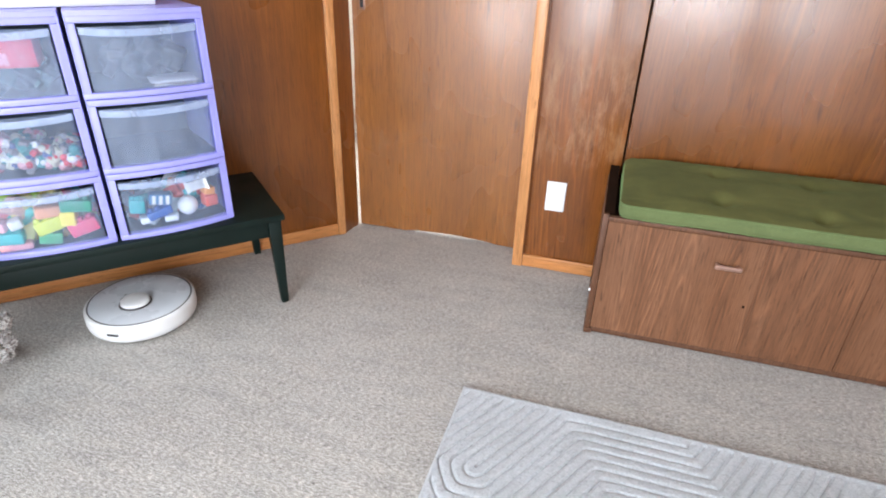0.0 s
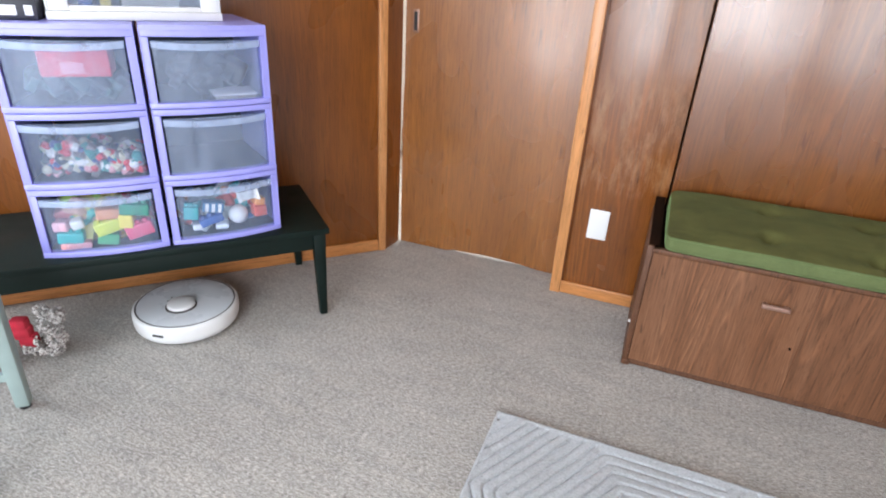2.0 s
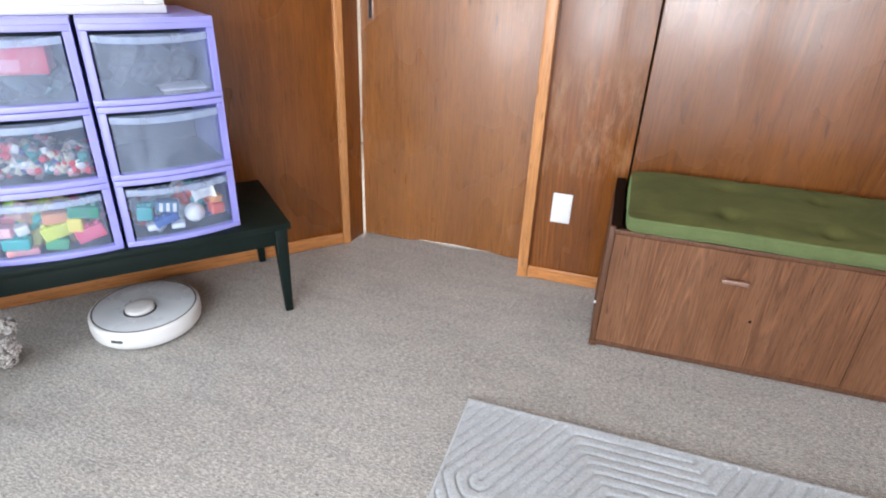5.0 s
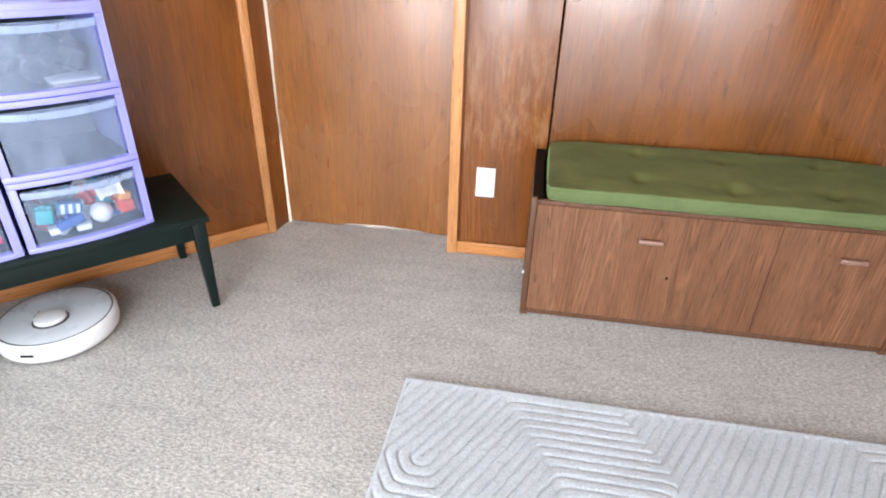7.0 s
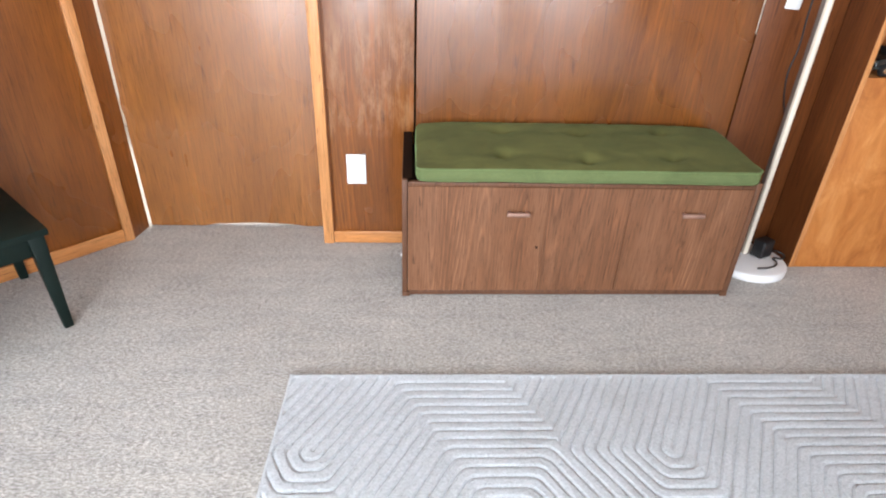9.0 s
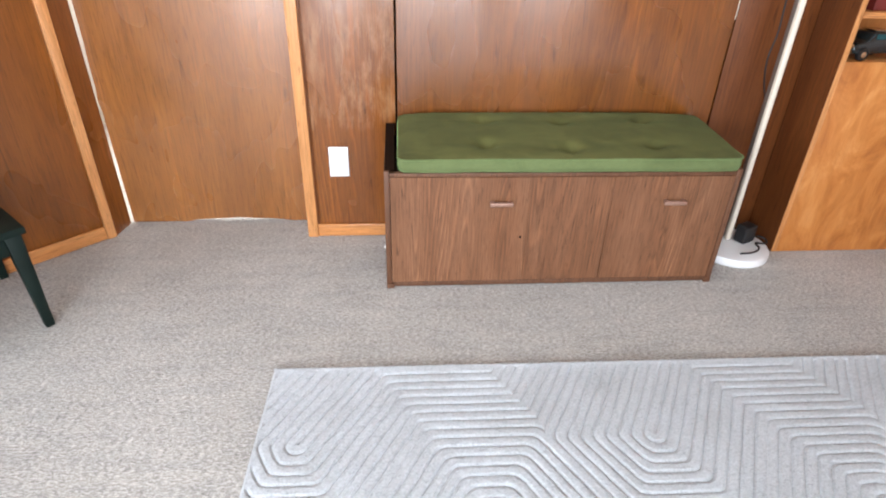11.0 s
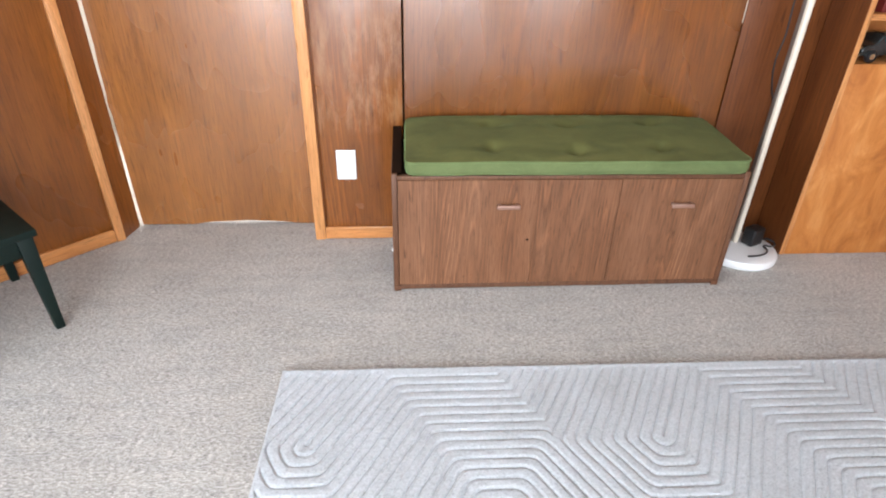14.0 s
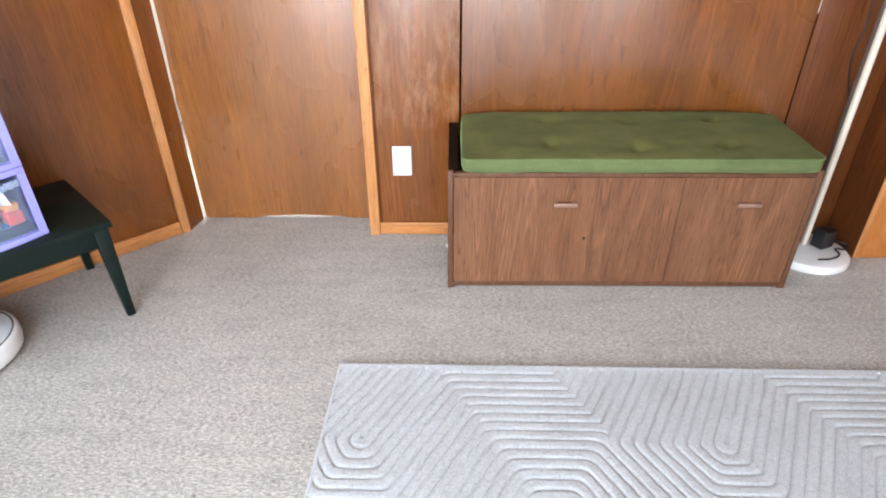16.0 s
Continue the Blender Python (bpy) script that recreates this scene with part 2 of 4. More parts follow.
def islands(name, *colours, rough=0.4):
    """Many small pieces, each in one of several colours."""
    k = Mat(name, colours[0], rough)
    g = k.nodes.new("ShaderNodeNewGeometry")
    r = k.nodes.new("ShaderNodeValToRGB")
    r.color_ramp.interpolation = "CONSTANT"
    e = r.color_ramp.elements
    while len(e) < len(colours):
        e.new(0.5)
    for n, (s, c) in enumerate(zip(e, colours)):
        s.position, s.color = n / len(colours), (*c, 1)
    k.link(g.outputs["Random Per Island"], r.inputs["Fac"])
    k.colour(r.outputs["Color"])
    return k.m


PLYWOOD, CARPET, RUG, VELVET, CLEAR, GLASS = plywood(), carpet(), rug_yarn(), velvet("lit_green_velvet", (0.090, 0.120, 0.040), (0.118, 0.150, 0.053), (0.15, 0.185, 0.07), 0.35), clear_plastic("cloudy_plastic", 0.06, 0.13), glass()
CLOUDY = clear_plastic("frosted_plastic", 0.11, 0.22)
LIP = clear_plastic("milky_plastic", 0.24, 0.40)
# cushion top: browner olive, also darkened in colour for how light falls on it
VELVET_TOP = velvet("shaded_olive_velvet", (0.058, 0.058, 0.012), (0.088, 0.088, 0.020), (0.122, 0.120, 0.032), 0.10)
VELVET_KNOB = velvet("dark_olive_velvet", (0.030, 0.028, 0.007), (0.045, 0.043, 0.010), (0.060, 0.058, 0.015), 0.05)
LAVENDER = plain("lavender_plastic", (0.365, 0.365, 0.84), 0.34, 0, 0.06)
WHITE_PLASTIC = plain("white_plastic", (0.82, 0.82, 0.82), 0.32, 0, 0.03)
ROBOT_TOP = plain("pale_grey_plastic", (0.70, 0.73, 0.77), 0.28, 0, 0.03)
GREY_RING = plain("grey_ring", (0.07, 0.065, 0.065), 0.35, 0, 0.05)
BLACK_PLASTIC = plain("black_plastic", (0.012, 0.012, 0.013), 0.4)
DARK_PAINT = plain("green_black_paint", (0.005, 0.0125, 0.0100), 0.55, 0, 0.25, 6)
DARK_PAINT.node_tree.nodes["Principled BSDF"].inputs["Specular IOR Level"].default_value = 0.22
PALE_PAINT = plain("pale_teal_paint", (0.36, 0.46, 0.44), 0.45, 0, 0.08)
WALL_WHITE = plain("white_wall_paint", (0.80, 0.79, 0.76), 0.7, 0, 0.03, 3)
CEILING_PAINT = plain("ceiling_paint", (0.78, 0.77, 0.74), 0.85, 0, 0.03, 3)
BRONZE = plain("brown_handle_metal", (0.34, 0.20, 0.15), 0.32, 0.4, 0.2, 40)
GREY_DRAWER = plain("grey_drawer_plastic", (0.062, 0.090, 0.118), 0.4, 0, 0.08)
DARK_GAP = plain("dark_shadow_board", (0.014, 0.006, 0.003), 0.95, 0, 0.3)
DARK_GAP.node_tree.nodes["Principled BSDF"].inputs["Specular IOR Level"].default_value = 0.08
STEEL = plain("dull_grey_metal", (0.24, 0.21, 0.19), 0.4, 0.7, 0.1)
POLE_WHITE = plain("lamp_diffuser_white", (0.74, 0.66, 0.54), 0.45, 0, 0.02)


# ---- mesh helpers ----
def mesh_of(name, bm, *mats):
    me = bpy.data.meshes.new(name)
    bm.normal_update()
    bm.to_mesh(me)
    bm.free()
    for m in mats:
        me.materials.append(m)
    return me


def smooth(ob, angle=40):
    me = ob.data
    me.polygons.foreach_set("use_smooth", [True] * len(me.polygons))
    me.set_sharp_from_angle(angle=radians(angle))
    return ob


def part(name, bm, material, parent=None, label="", soft=True):
    """One mesh object under a thing or a part."""
    mats = material if isinstance(material, (list, tuple)) else (material,)
    ob = new(name, mesh_of(name, bm, *mats))
    ob.parent = parent
    if soft:
        smooth(ob)
    return tagged(ob, label)


def thing(name, m, label, category, group="", kind=""):
    ob = new(name)
    ob.matrix_basis = m
    return tagged(ob, label, category, group, kind)


def box(x0, x1, y0, y1, z0, z1, bevel=0.0, segments=2, bm=None):
    """A box between six planes with rounded edges, added to bm."""
    one = bmesh.new()
    bmesh.ops.create_cube(one, size=1.0)
    for v in one.verts:
        v.co = Vector(((x0 + x1) / 2 + v.co.x * (x1 - x0), (y0 + y1) / 2 + v.co.y * (y1 - y0), (z0 + z1) / 2 + v.co.z * (z1 - z0)))
    if bevel:
        bmesh.ops.bevel(one, geom=one.edges[:], offset=bevel, segments=segments, affect="EDGES", profile=0.5)
    return join(bm, one)


def join(bm, one):
    if bm is None:
        return one
    me = bpy.data.meshes.new("joined")
    one.to_mesh(me)
    one.free()
    bm.from_mesh(me)
    bpy.data.meshes.remove(me)
    return bm


def lathe(profile, steps=64, bm=None):
    """A turned shape about z from (radius, height) pairs."""
    one = bmesh.new()
    rings = []
    for r, z in profile:
        if r < 1e-5:
            rings.append([one.verts.new((0, 0, z))])
        else:
            rings.append([one.verts.new((r * math.cos(2 * math.pi * n / steps), r * math.sin(2 * math.pi * n / steps), z)) for n in range(steps)])
    for a, b in zip(rings, rings[1:]):
        for n in range(steps):
            m = (n + 1) % steps
            if len(a) == 1 and len(b) == 1:
                continue
            if len(a) == 1:
                one.faces.new((a[0], b[m], b[n]))
            elif len(b) == 1:
                one.faces.new((a[n], a[m], b[0]))
            else:
                one.faces.new((a[n], a[m], b[m], b[n]))
    bmesh.ops.recalc_face_normals(one, faces=one.faces[:])
    return join(bm, one)


def prism(outline, z0, z1, bm=None):
    """An upright prism over an outline of (x, y) pairs."""
    one = bmesh.new()
    low = [one.verts.new((x, y, z0)) for x, y in outline]
    top = [one.verts.new((x, y, z1)) for x, y in outline]
    one.faces.new(low[::-1])
    one.faces.new(top)
    for n in range(len(low)):
        m = (n + 1) % len(low)
        one.faces.new((low[n], low[m], top[m], top[n]))
    bmesh.ops.recalc_face_normals(one, faces=one.faces[:])
    return join(bm, one)


def tapered(x, y, z0, z1, low, high, bm=None, lean=(0, 0)):
    """A square leg about (x, y), narrower below; lean shifts its foot."""
    one = bmesh.new()
    bmesh.ops.create_cube(one, size=1.0)
    for v in one.verts:
        w, s = (high, 0) if v.co.z > 0 else (low, 1)
        v.co = Vector((x + v.co.x * w + lean[0] * s, y + v.co.y * w + lean[1] * s, z1 if v.co.z > 0 else z0))
    bmesh.ops.bevel(one, geom=one.edges[:], offset=0.003, segments=2, affect="EDGES", profile=0.5)
    return join(bm, one)


def cable(name, points, radius, material, parent=None):
    """A round cord through points."""
    cu = bpy.data.curves.new(name, "CURVE")
    cu.dimensions, cu.bevel_depth, cu.bevel_resolution, cu.resolution_u = "3D", radius, 3, 8
    s = cu.splines.new("BEZIER")
    s.bezier_points.add(len(points) - 1)
    for p, co in zip(s.bezier_points, points):
        p.co, p.handle_left_type, p.handle_right_type = co, "AUTO", "AUTO"
    cu.materials.append(material)
    tmp = new(name + "_tmp", cu)
    me = bpy.data.meshes.new_from_object(tmp.evaluated_get(bpy.context.evaluated_depsgraph_get()))
    bpy.data.objects.remove(tmp)
    bpy.data.curves.remove(cu)
    ob = new(name, me)
    ob.parent = parent
    return ob


def structure(name, bm, material, label, category, soft=True):
    return tagged(part(name, bm, material, None, "", soft), label, category, "", "structure")


# ---- the room ----
WALL, DOOR, HIGH = 2.12, 2.255, 2.35
structure("floor", box(-2.8, 3.0, REAR - 0.1, 3.7, -0.06, 0.0), CARPET, "beige and grey loop-pile carpet, worn and speckled", "carpet", False)
structure("ceiling", box(-2.8, 3.0, REAR - 0.1, 3.7, HIGH, HIGH + 0.08), CEILING_PAINT, "plain off-white ceiling", "ceiling", False)

# the wall behind the seat: fixed side panels, a large varnished fold-down panel, dark joints
wall_north = structure("wall_north", box(-0.262, 2.9, WALL + 0.012, WALL + 0.15, 0, HIGH), DARK_GAP, "dark backing of the brown wood-panelled wall", "wall", False)
part("panel", box(-0.232, 0.097, WALL, WALL + 0.011, 0.002, HIGH - 0.004, 0.001), SIDE_WOOD, wall_north, "brown wood-grain wall panel with scuffs")
part("panel", box(0.105, 1.318, WALL - 0.006, WALL + 0.011, 0.30, HIGH - 0.004, 0.003), BED_WOOD, wall_north, "large glossy varnished brown wood panel")
part("panel", box(0.106, 1.318, WALL, WALL + 0.011, 0.002, 0.296, 0.001), WALL_WOOD, wall_north)
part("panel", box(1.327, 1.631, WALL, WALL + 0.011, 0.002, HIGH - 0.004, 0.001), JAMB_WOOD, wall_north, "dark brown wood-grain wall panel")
part("joint_strip", box(1.3195, 1.3230, WALL - 0.002, WALL + 0.011, 0.865, HIGH - 0.004, 0.001), POLE_WHITE, wall_north, "thin pale strip in the panel joint")
structure("door_trim", box(-0.270, -0.229, WALL - 0.014, WALL + 0.14, 0.0, HIGH - 0.003, 0.003), TRIM_WOOD, "light orange-brown wooden door trim", "trim")
structure("baseboard", box(-0.228, 0.30, WALL - 0.012, WALL - 0.001, 0.003, 0.056, 0.003), TRIM_WOOD_X, "light orange-brown wooden baseboard", "baseboard")
structure("wall_above_door", box(-1.05, -0.27, DOOR - 0.01, DOOR + 0.09, 2.05, HIGH), WALL_WOOD, "brown panelling above the sliding door", "wall", False)

structure("trim_bead", box(-0.2285, -0.2205, WALL - 0.007, WALL - 0.001, 0.057, HIGH - 0.003, 0.002), JAMB_WOOD, "narrow brown bead beside the door trim", "trim")

# the slanting wall with the bench, built along its own x and turned
CORNER, SLANT = (-1.052, 2.142), 45.6
slant = pose(CORNER[0], CORNER[1], 0, 0, 0, SLANT)
wall_slant = structure("wall_west", box(-2.26, -0.01, 0.006, 0.09, 0, HIGH), DARK_GAP, "dark backing of the slanting panelled wall", "wall", False)
wall_slant.matrix_basis = slant
part("panel", box(-0.95, -0.037, 0.0, 0.005, 0.002, HIGH - 0.004, 0.001), WALL_WOOD, wall_slant, "brown wood-grain wall panel")
part("panel", box(-2.2, -0.953, 0.0, 0.005, 0.002, HIGH - 0.004, 0.001), WALL_WOOD, wall_slant, "brown wood-grain wall panel")
trim_slant = structure("corner_trim", box(-0.036, 0.0, -0.012, 0.01, 0.0, HIGH - 0.003, 0.003), TRIM_WOOD, "light orange-brown wooden corner trim", "trim")
trim_slant.matrix_basis = slant
base_slant = structure("baseboard", box(-2.2, -0.037, -0.012, -0.001, 0.003, 0.058, 0.003), TRIM_WOOD_X, "light orange-brown wooden baseboard", "baseboard")
base_slant.matrix_basis = slant
structure("door_jamb", prism([(-1.050, 2.146), (-1.034, 2.248), (-1.058, 2.248), (-1.064, 2.152)], 0.0, HIGH - 0.003), WALL_WOOD, "brown wooden door jamb", "jamb")

# rear and side walls, with the two windows that light the room
def wall_rear():
    holes = [(-1.40, 0.30, 0.20, 2.25), (0.60, 2.00, 0.08, 1.55)]
    xs = [-2.72, -1.40, 0.30, 0.60, 2.00, 2.98]
    bm = None
    for n, (a, b) in enumerate(zip(xs, xs[1:])):
        hole = [h for h in holes if h[0] == a]
        if hole:
            bm = box(a, b, REAR - 0.1, REAR, 0, hole[0][2], 0, 1, bm)
            bm = box(a, b, REAR - 0.1, REAR, hole[0][3], HIGH, 0, 1, bm)
        else:
            bm = box(a, b, REAR - 0.1, REAR, 0, HIGH, 0, 1, bm)
    structure("wall_south", bm, WALL_WOOD, "brown wood-panelled wall with two windows", "wall", False)
    for n, (x0, x1, z0, z1) in enumerate(holes):
        bm = None
        for a, b, c, d in ((x0, x0 + 0.05, z0, z1), (x1 - 0.05, x1, z0, z1), (x0 + 0.05, x1 - 0.05, z0, z0 + 0.05), (x0 + 0.05, x1 - 0.05, z1 - 0.05, z1)):
            bm = box(a, b, REAR - 0.085, REAR - 0.035, c, d, 0.003, 1, bm)
        w = structure("window_%d" % (n + 1), bm, WHITE_PLASTIC, "white-framed window full of daylight", "window")
        pane = part("pane", box(x0 + 0.05, x1 - 0.05, REAR - 0.064, REAR - 0.058, z0 + 0.05, z1 - 0.05), GLASS, w, "", False)
        pane.visible_shadow = False


wall_rear()
structure("wall_east", box(2.9, 2.99, REAR, 2.3, 0, HIGH), WALL_WOOD, "brown wood-panelled wall", "wall", False)
def wall_side():
    y0, y1, z0, z1 = -1.2, 0.5, 0.45, 2.15
    bm = box(-2.70, -2.61, REAR, y0, 0, HIGH)
    bm = box(-2.70, -2.61, y1, 0.62, 0, HIGH, 0, 1, bm)
    bm = box(-2.70, -2.61, y0, y1, 0, z0, 0, 1, bm)
    bm = box(-2.70, -2.61, y0, y1, z1, HIGH, 0, 1, bm)
    structure("wall_far_west", bm, WALL_WOOD, "brown wood-panelled wall with a window", "wall", False)
    bm = None
    for a, b, c, d in ((y0, y0 + 0.05, z0, z1), (y1 - 0.05, y1, z0, z1), (y0 + 0.05, y1 - 0.05, z0, z0 + 0.05), (y0 + 0.05, y1 - 0.05, z1 - 0.05, z1)):
        bm = box(-2.695, -2.645, a, b, c, d, 0.003, 1, bm)
    w = structure("window_3", bm, WHITE_PLASTIC, "white-framed window full of daylight", "window")
    pane = part("pane", box(-2.674, -2.668, y0 + 0.05, y1 - 0.05, z0 + 0.05, z1 - 0.05), GLASS, w, "", False)
    pane.visible_shadow = False


wall_side()

# the lit room behind the sliding door
structure("next_room_wall", box(-1.9, 0.3, 3.6, 3.68, 0, HIGH), WALL_WHITE, "white wall of the bright next room", "wall", False)
structure("next_room_side_wall", box(-1.98, -1.9, 2.0, 3.68, 0, HIGH), WALL_WHITE, "white side wall of the next room", "wall", False)
structure("next_room_side_wall", box(0.3, 0.38, 2.28, 3.68, 0, HIGH), WALL_WHITE, "white side wall of the next room", "wall", False)


def sliding_door():
    """A flush door leaf whose lower edge clears the carpet at its middle."""
    x0, x1 = -1.0235, -0.20
    low = [(x0, 0.004), (-0.80, 0.003), (-0.755, 0.013), (-0.58, 0.019), (-0.43, 0.012), (-0.36, 0.003), (x1, 0.002)]
    edge = [(x0, 2.06), (x0, 0.74), (x0 - 0.003, 0.68), (x0 - 0.004, 0.56), (x0 - 0.008, 0.53), (x0 - 0.007, 0.51), (x0 - 0.003, 0.48), (x0 - 0.002, 0.2)]
    outline = low + [(x1, 2.06)] + edge
    bm = prism(outline, 0.0, 0.034)
    bmesh.ops.rotate(bm, verts=bm.verts, cent=(0, 0, 0), matrix=Matrix.Rotation(radians(90), 3, "X"))
    bmesh.ops.translate(bm, verts=bm.verts, vec=(0, DOOR + 0.034, 0))
    d = structure("door_1", bm, DOOR_WOOD, "brown wood-grain sliding door, nearly closed, light showing round it", "door", False)
    p = box(-0.992, -0.966, DOOR - 0.003, DOOR + 0.004, 0.948, 1.036, 0.002)
    pull = part("recessed_pull", p, BRONZE, d, "dark recessed metal finger pull")
    part("recess", box(-0.986, -0.972, DOOR - 0.0045, DOOR - 0.0032, 0.957, 1.027, 0.0005, 1), BLACK_PLASTIC, pull)


sliding_door()


# ---- the seat chest with its cushion ----
def seat_chest():
    x0, x1, y0, y1 = 0.058, 1.266, 1.724, 2.105
    c = thing("storage_chest", pose(0, 0, 0), "low brown wood-grain storage chest used as a window seat", "storage chest")
    for a, b in ((x0, x0 + 0.018), (x1 - 0.018, x1)):
        part("side_panel", box(a, b, y0, y1, 0.0, 0.452, 0.0015), CAB_EDGE, c, "dark brown wooden side")
    # dark sloping wedge, added to stand for the shadow in the gap by the cushion
    wedge = prism([(y0 + 0.012, 0.4525), (y1, 0.4525), (y1, 0.487), (y1 - 0.05, 0.484), (y0 + 0.04, 0.456)], x0 + 0.002, x0 + 0.034)
    for v in wedge.verts:
        v.co = v.co.zxy
    bmesh.ops.recalc_face_normals(wedge, faces=wedge.faces[:])
    part("shade_wedge", wedge, DARK_GAP, c, "dark wedge added for the shadow between cushion and wall panel")
    part("top_rail", box(x0 + 0.0185, x1 - 0.0185, y0 + 0.001, y0 + 0.022, 0.4305, 0.444, 0.0015), CAB_EDGE, c)
    part("seat_board", box(x0 + 0.0185, x1 - 0.0185, y0 + 0.0225, y1, 0.42, 0.438), DARK_GAP, c)
    part("bottom_rail", box(x0 + 0.0185, x1 - 0.0185, y0 + 0.004, y0 + 0.03, 0.003, 0.0215, 0.0015), CAB_EDGE, c)
    part("back_panel", box(x0 + 0.0185, x1 - 0.0185, y1 - 0.012, y1 - 0.001, 0.02, 0.418), DARK_GAP, c)
    for a, b, h in ((x0 + 0.0195, 0.8293, 0.448), (0.8307, x1 - 0.0195, 1.049)):
        d = part("door", box(a, b, y0 + 0.0045, y0 + 0.02, 0.0235, 0.4285, 0.001), CAB_WOOD, c, "brown wood-grain flap door")
        cuts = [a, 0.546, b] if a < 0.5 else [a, b]
        for n, (p, q) in enumerate(zip(cuts, cuts[1:])):
            leaf = CAB_WOOD if n == 0 and a < 0.5 else CAB_WOOD_B if a < 0.5 else CAB_WOOD_C
            part("veneer_leaf", box(p + 0.0003, q - 0.0003, y0 + 0.002, y0 + 0.0044, 0.0235, 0.4285, 0.0008, 1), leaf, d)
        bm = box(h - 0.039, h + 0.039, y0 - 0.022, y0 - 0.011, 0.330, 0.345, 0.004, 3)
        for s in (-0.03, 0.03):
            bm = box(h + s - 0.005, h + s + 0.005, y0 - 0.012, y0 + 0.003, 0.333, 0.343, 0.001, 1, bm)
        part("handle", bm, BRONZE, d, "small brown metal bar handle")
    bm = lathe([(0, -0.004), (0.005, -0.004), (0.006, 0.0), (0.005, 0.003), (0, 0.003)], 20)
    bmesh.ops.rotate(bm, verts=bm.verts, cent=(0, 0, 0), matrix=Matrix.Rotation(radians(90), 3, "Y"))
    bmesh.ops.translate(bm, verts=bm.verts, vec=(x0 - 0.002, y0 + 0.03, 0.155))
    part("peg", bm, WHITE_PLASTIC, c, "small white plastic peg")
    part("knot", box(0.522, 0.530, y0 + 0.0012, y0 + 0.0019, 0.198, 0.207, 0.0003, 1), DARK_GAP, c, "small dark knot")
    for a in (x0 + 0.001, x1 - 0.027):
        part("foot", box(a, a + 0.026, y0 - 0.004, y0 + 0.0035, 0.0, 0.018, 0.002), CAB_EDGE, c, "small dark corner foot")


def seat_cushion():
    x0, x1, y0, y1, z0, z1 = 0.106, 1.256, 1.720, 2.100, 0.446, 0.495
    nx, ny = 96, 40
    knobs = [(0.40, 1.815), (0.68, 1.79), (0.98, 1.81), (0.408, 2.00), (0.69, 1.99), (0.995, 2.00)]
    bm = bmesh.new()

    def top(x, y):
        u, v = (x - x0) / (x1 - x0), (y - y0) / (y1 - y0)
        rim = min(u, 1 - u) * (x1 - x0), min(v, 1 - v) * (y1 - y0)
        dome = 0.026 * (1 - math.exp(-rim[0] / 0.06)) * (1 - math.exp(-v * (y1 - y0) / 0.10)) * (1 - math.exp(-(1.02 - v) * (y1 - y0) / 0.02))
        dip = sum(0.026 * math.exp(-((x - a) ** 2 + (y - b) ** 2) / 0.0007) + 0.008 * math.exp(-((x - a) ** 2 / 0.012 + (y - b) ** 2 / 0.0006)) for a, b in knobs)
        return z1 + 0.024 * v + dome - dip + 0.004 * noise.noise((x * 5, y * 5, 0.3)) + 0.0015 * noise.noise((x * 23, y * 23, 1))

    def plan(i, j):
        """A grid place with the outline's corners rounded off, and the way outwards there."""
        x, y, r = x0 + (x1 - x0) * i / nx, y0 + (y1 - y0) * j / ny, 0.026
        d = Vector((x - min(max(x, x0 + r), x1 - r), y - min(max(y, y0 + r), y1 - r)))
        if d.x and d.y:
            d = d * (max(abs(d.x), abs(d.y)) / d.length)
            x, y = min(max(x, x0 + r), x1 - r) + d.x, min(max(y, y0 + r), y1 - r) + d.y
        return x, y, d.normalized()

    grid = [[bm.verts.new((*plan(i, j)[:2], top(*plan(i, j)[:2]))) for j in range(ny + 1)] for i in range(nx + 1)]
    outs = [plan(i, 0)[2] for i in range(nx)] + [plan(nx, j)[2] for j in range(ny)] + [plan(i, ny)[2] for i in range(nx, 0, -1)] + [plan(0, j)[2] for j in range(ny, 0, -1)]
    for i in range(nx):
        for j in range(ny):
            bm.faces.new((grid[i][j], grid[i + 1][j], grid[i + 1][j + 1], grid[i][j + 1]))
    ring = [grid[i][0] for i in range(nx)] + [grid[nx][j] for j in range(ny)] + [grid[i][ny] for i in range(nx, 0, -1)] + [grid[0][j] for j in range(ny, 0, -1)]
    side = bmesh.new()
    rim = [side.verts.new(v.co) for v in ring]
    last = rim
    for z, out in ((z1 + 0.001, 0.004), (z1 - 0.004, 0.0045), (z1 - 0.007, 0.001), (z1 - 0.012, 0.002), (z1 - 0.032, 0.004), (z0 + 0.014, 0.003), (z0 + 0.004, 0.0), (z0, -0.006)):
        now = []
        for v, way in zip(ring, outs):
            wob = out + 0.0025 * noise.noise((v.co.x * 9, v.co.y * 9, z * 30))
            now.append(side.verts.new((v.co.x + way.x * wob, v.co.y + way.y * wob, z + 0.003 * noise.noise((v.co.x * 4, v.co.y * 4, 7)))))
        for n in range(len(ring)):
            m = (n + 1) % len(ring)
            side.faces.new((last[n], now[n], now[m], last[m]))
        last = now
    side.faces.new(last[::-1])
    bmesh.ops.recalc_face_normals(side, faces=side.faces[:])
    bmesh.ops.recalc_face_normals(bm, faces=bm.faces[:])
    c = thing("seat_cushion", pose(0, 0, 0), "olive green velvet seat cushion with sunken buttons, on the chest", "cushion")
    # shaded top and lighter lit side of one cushion, painted as two velvets
    part("cover", bm, VELVET_TOP, c, "olive velvet top, brownish, its darker shading put into the colour")
    part("side_band", side, VELVET, c, "green velvet side band, its lit look put into the colour")
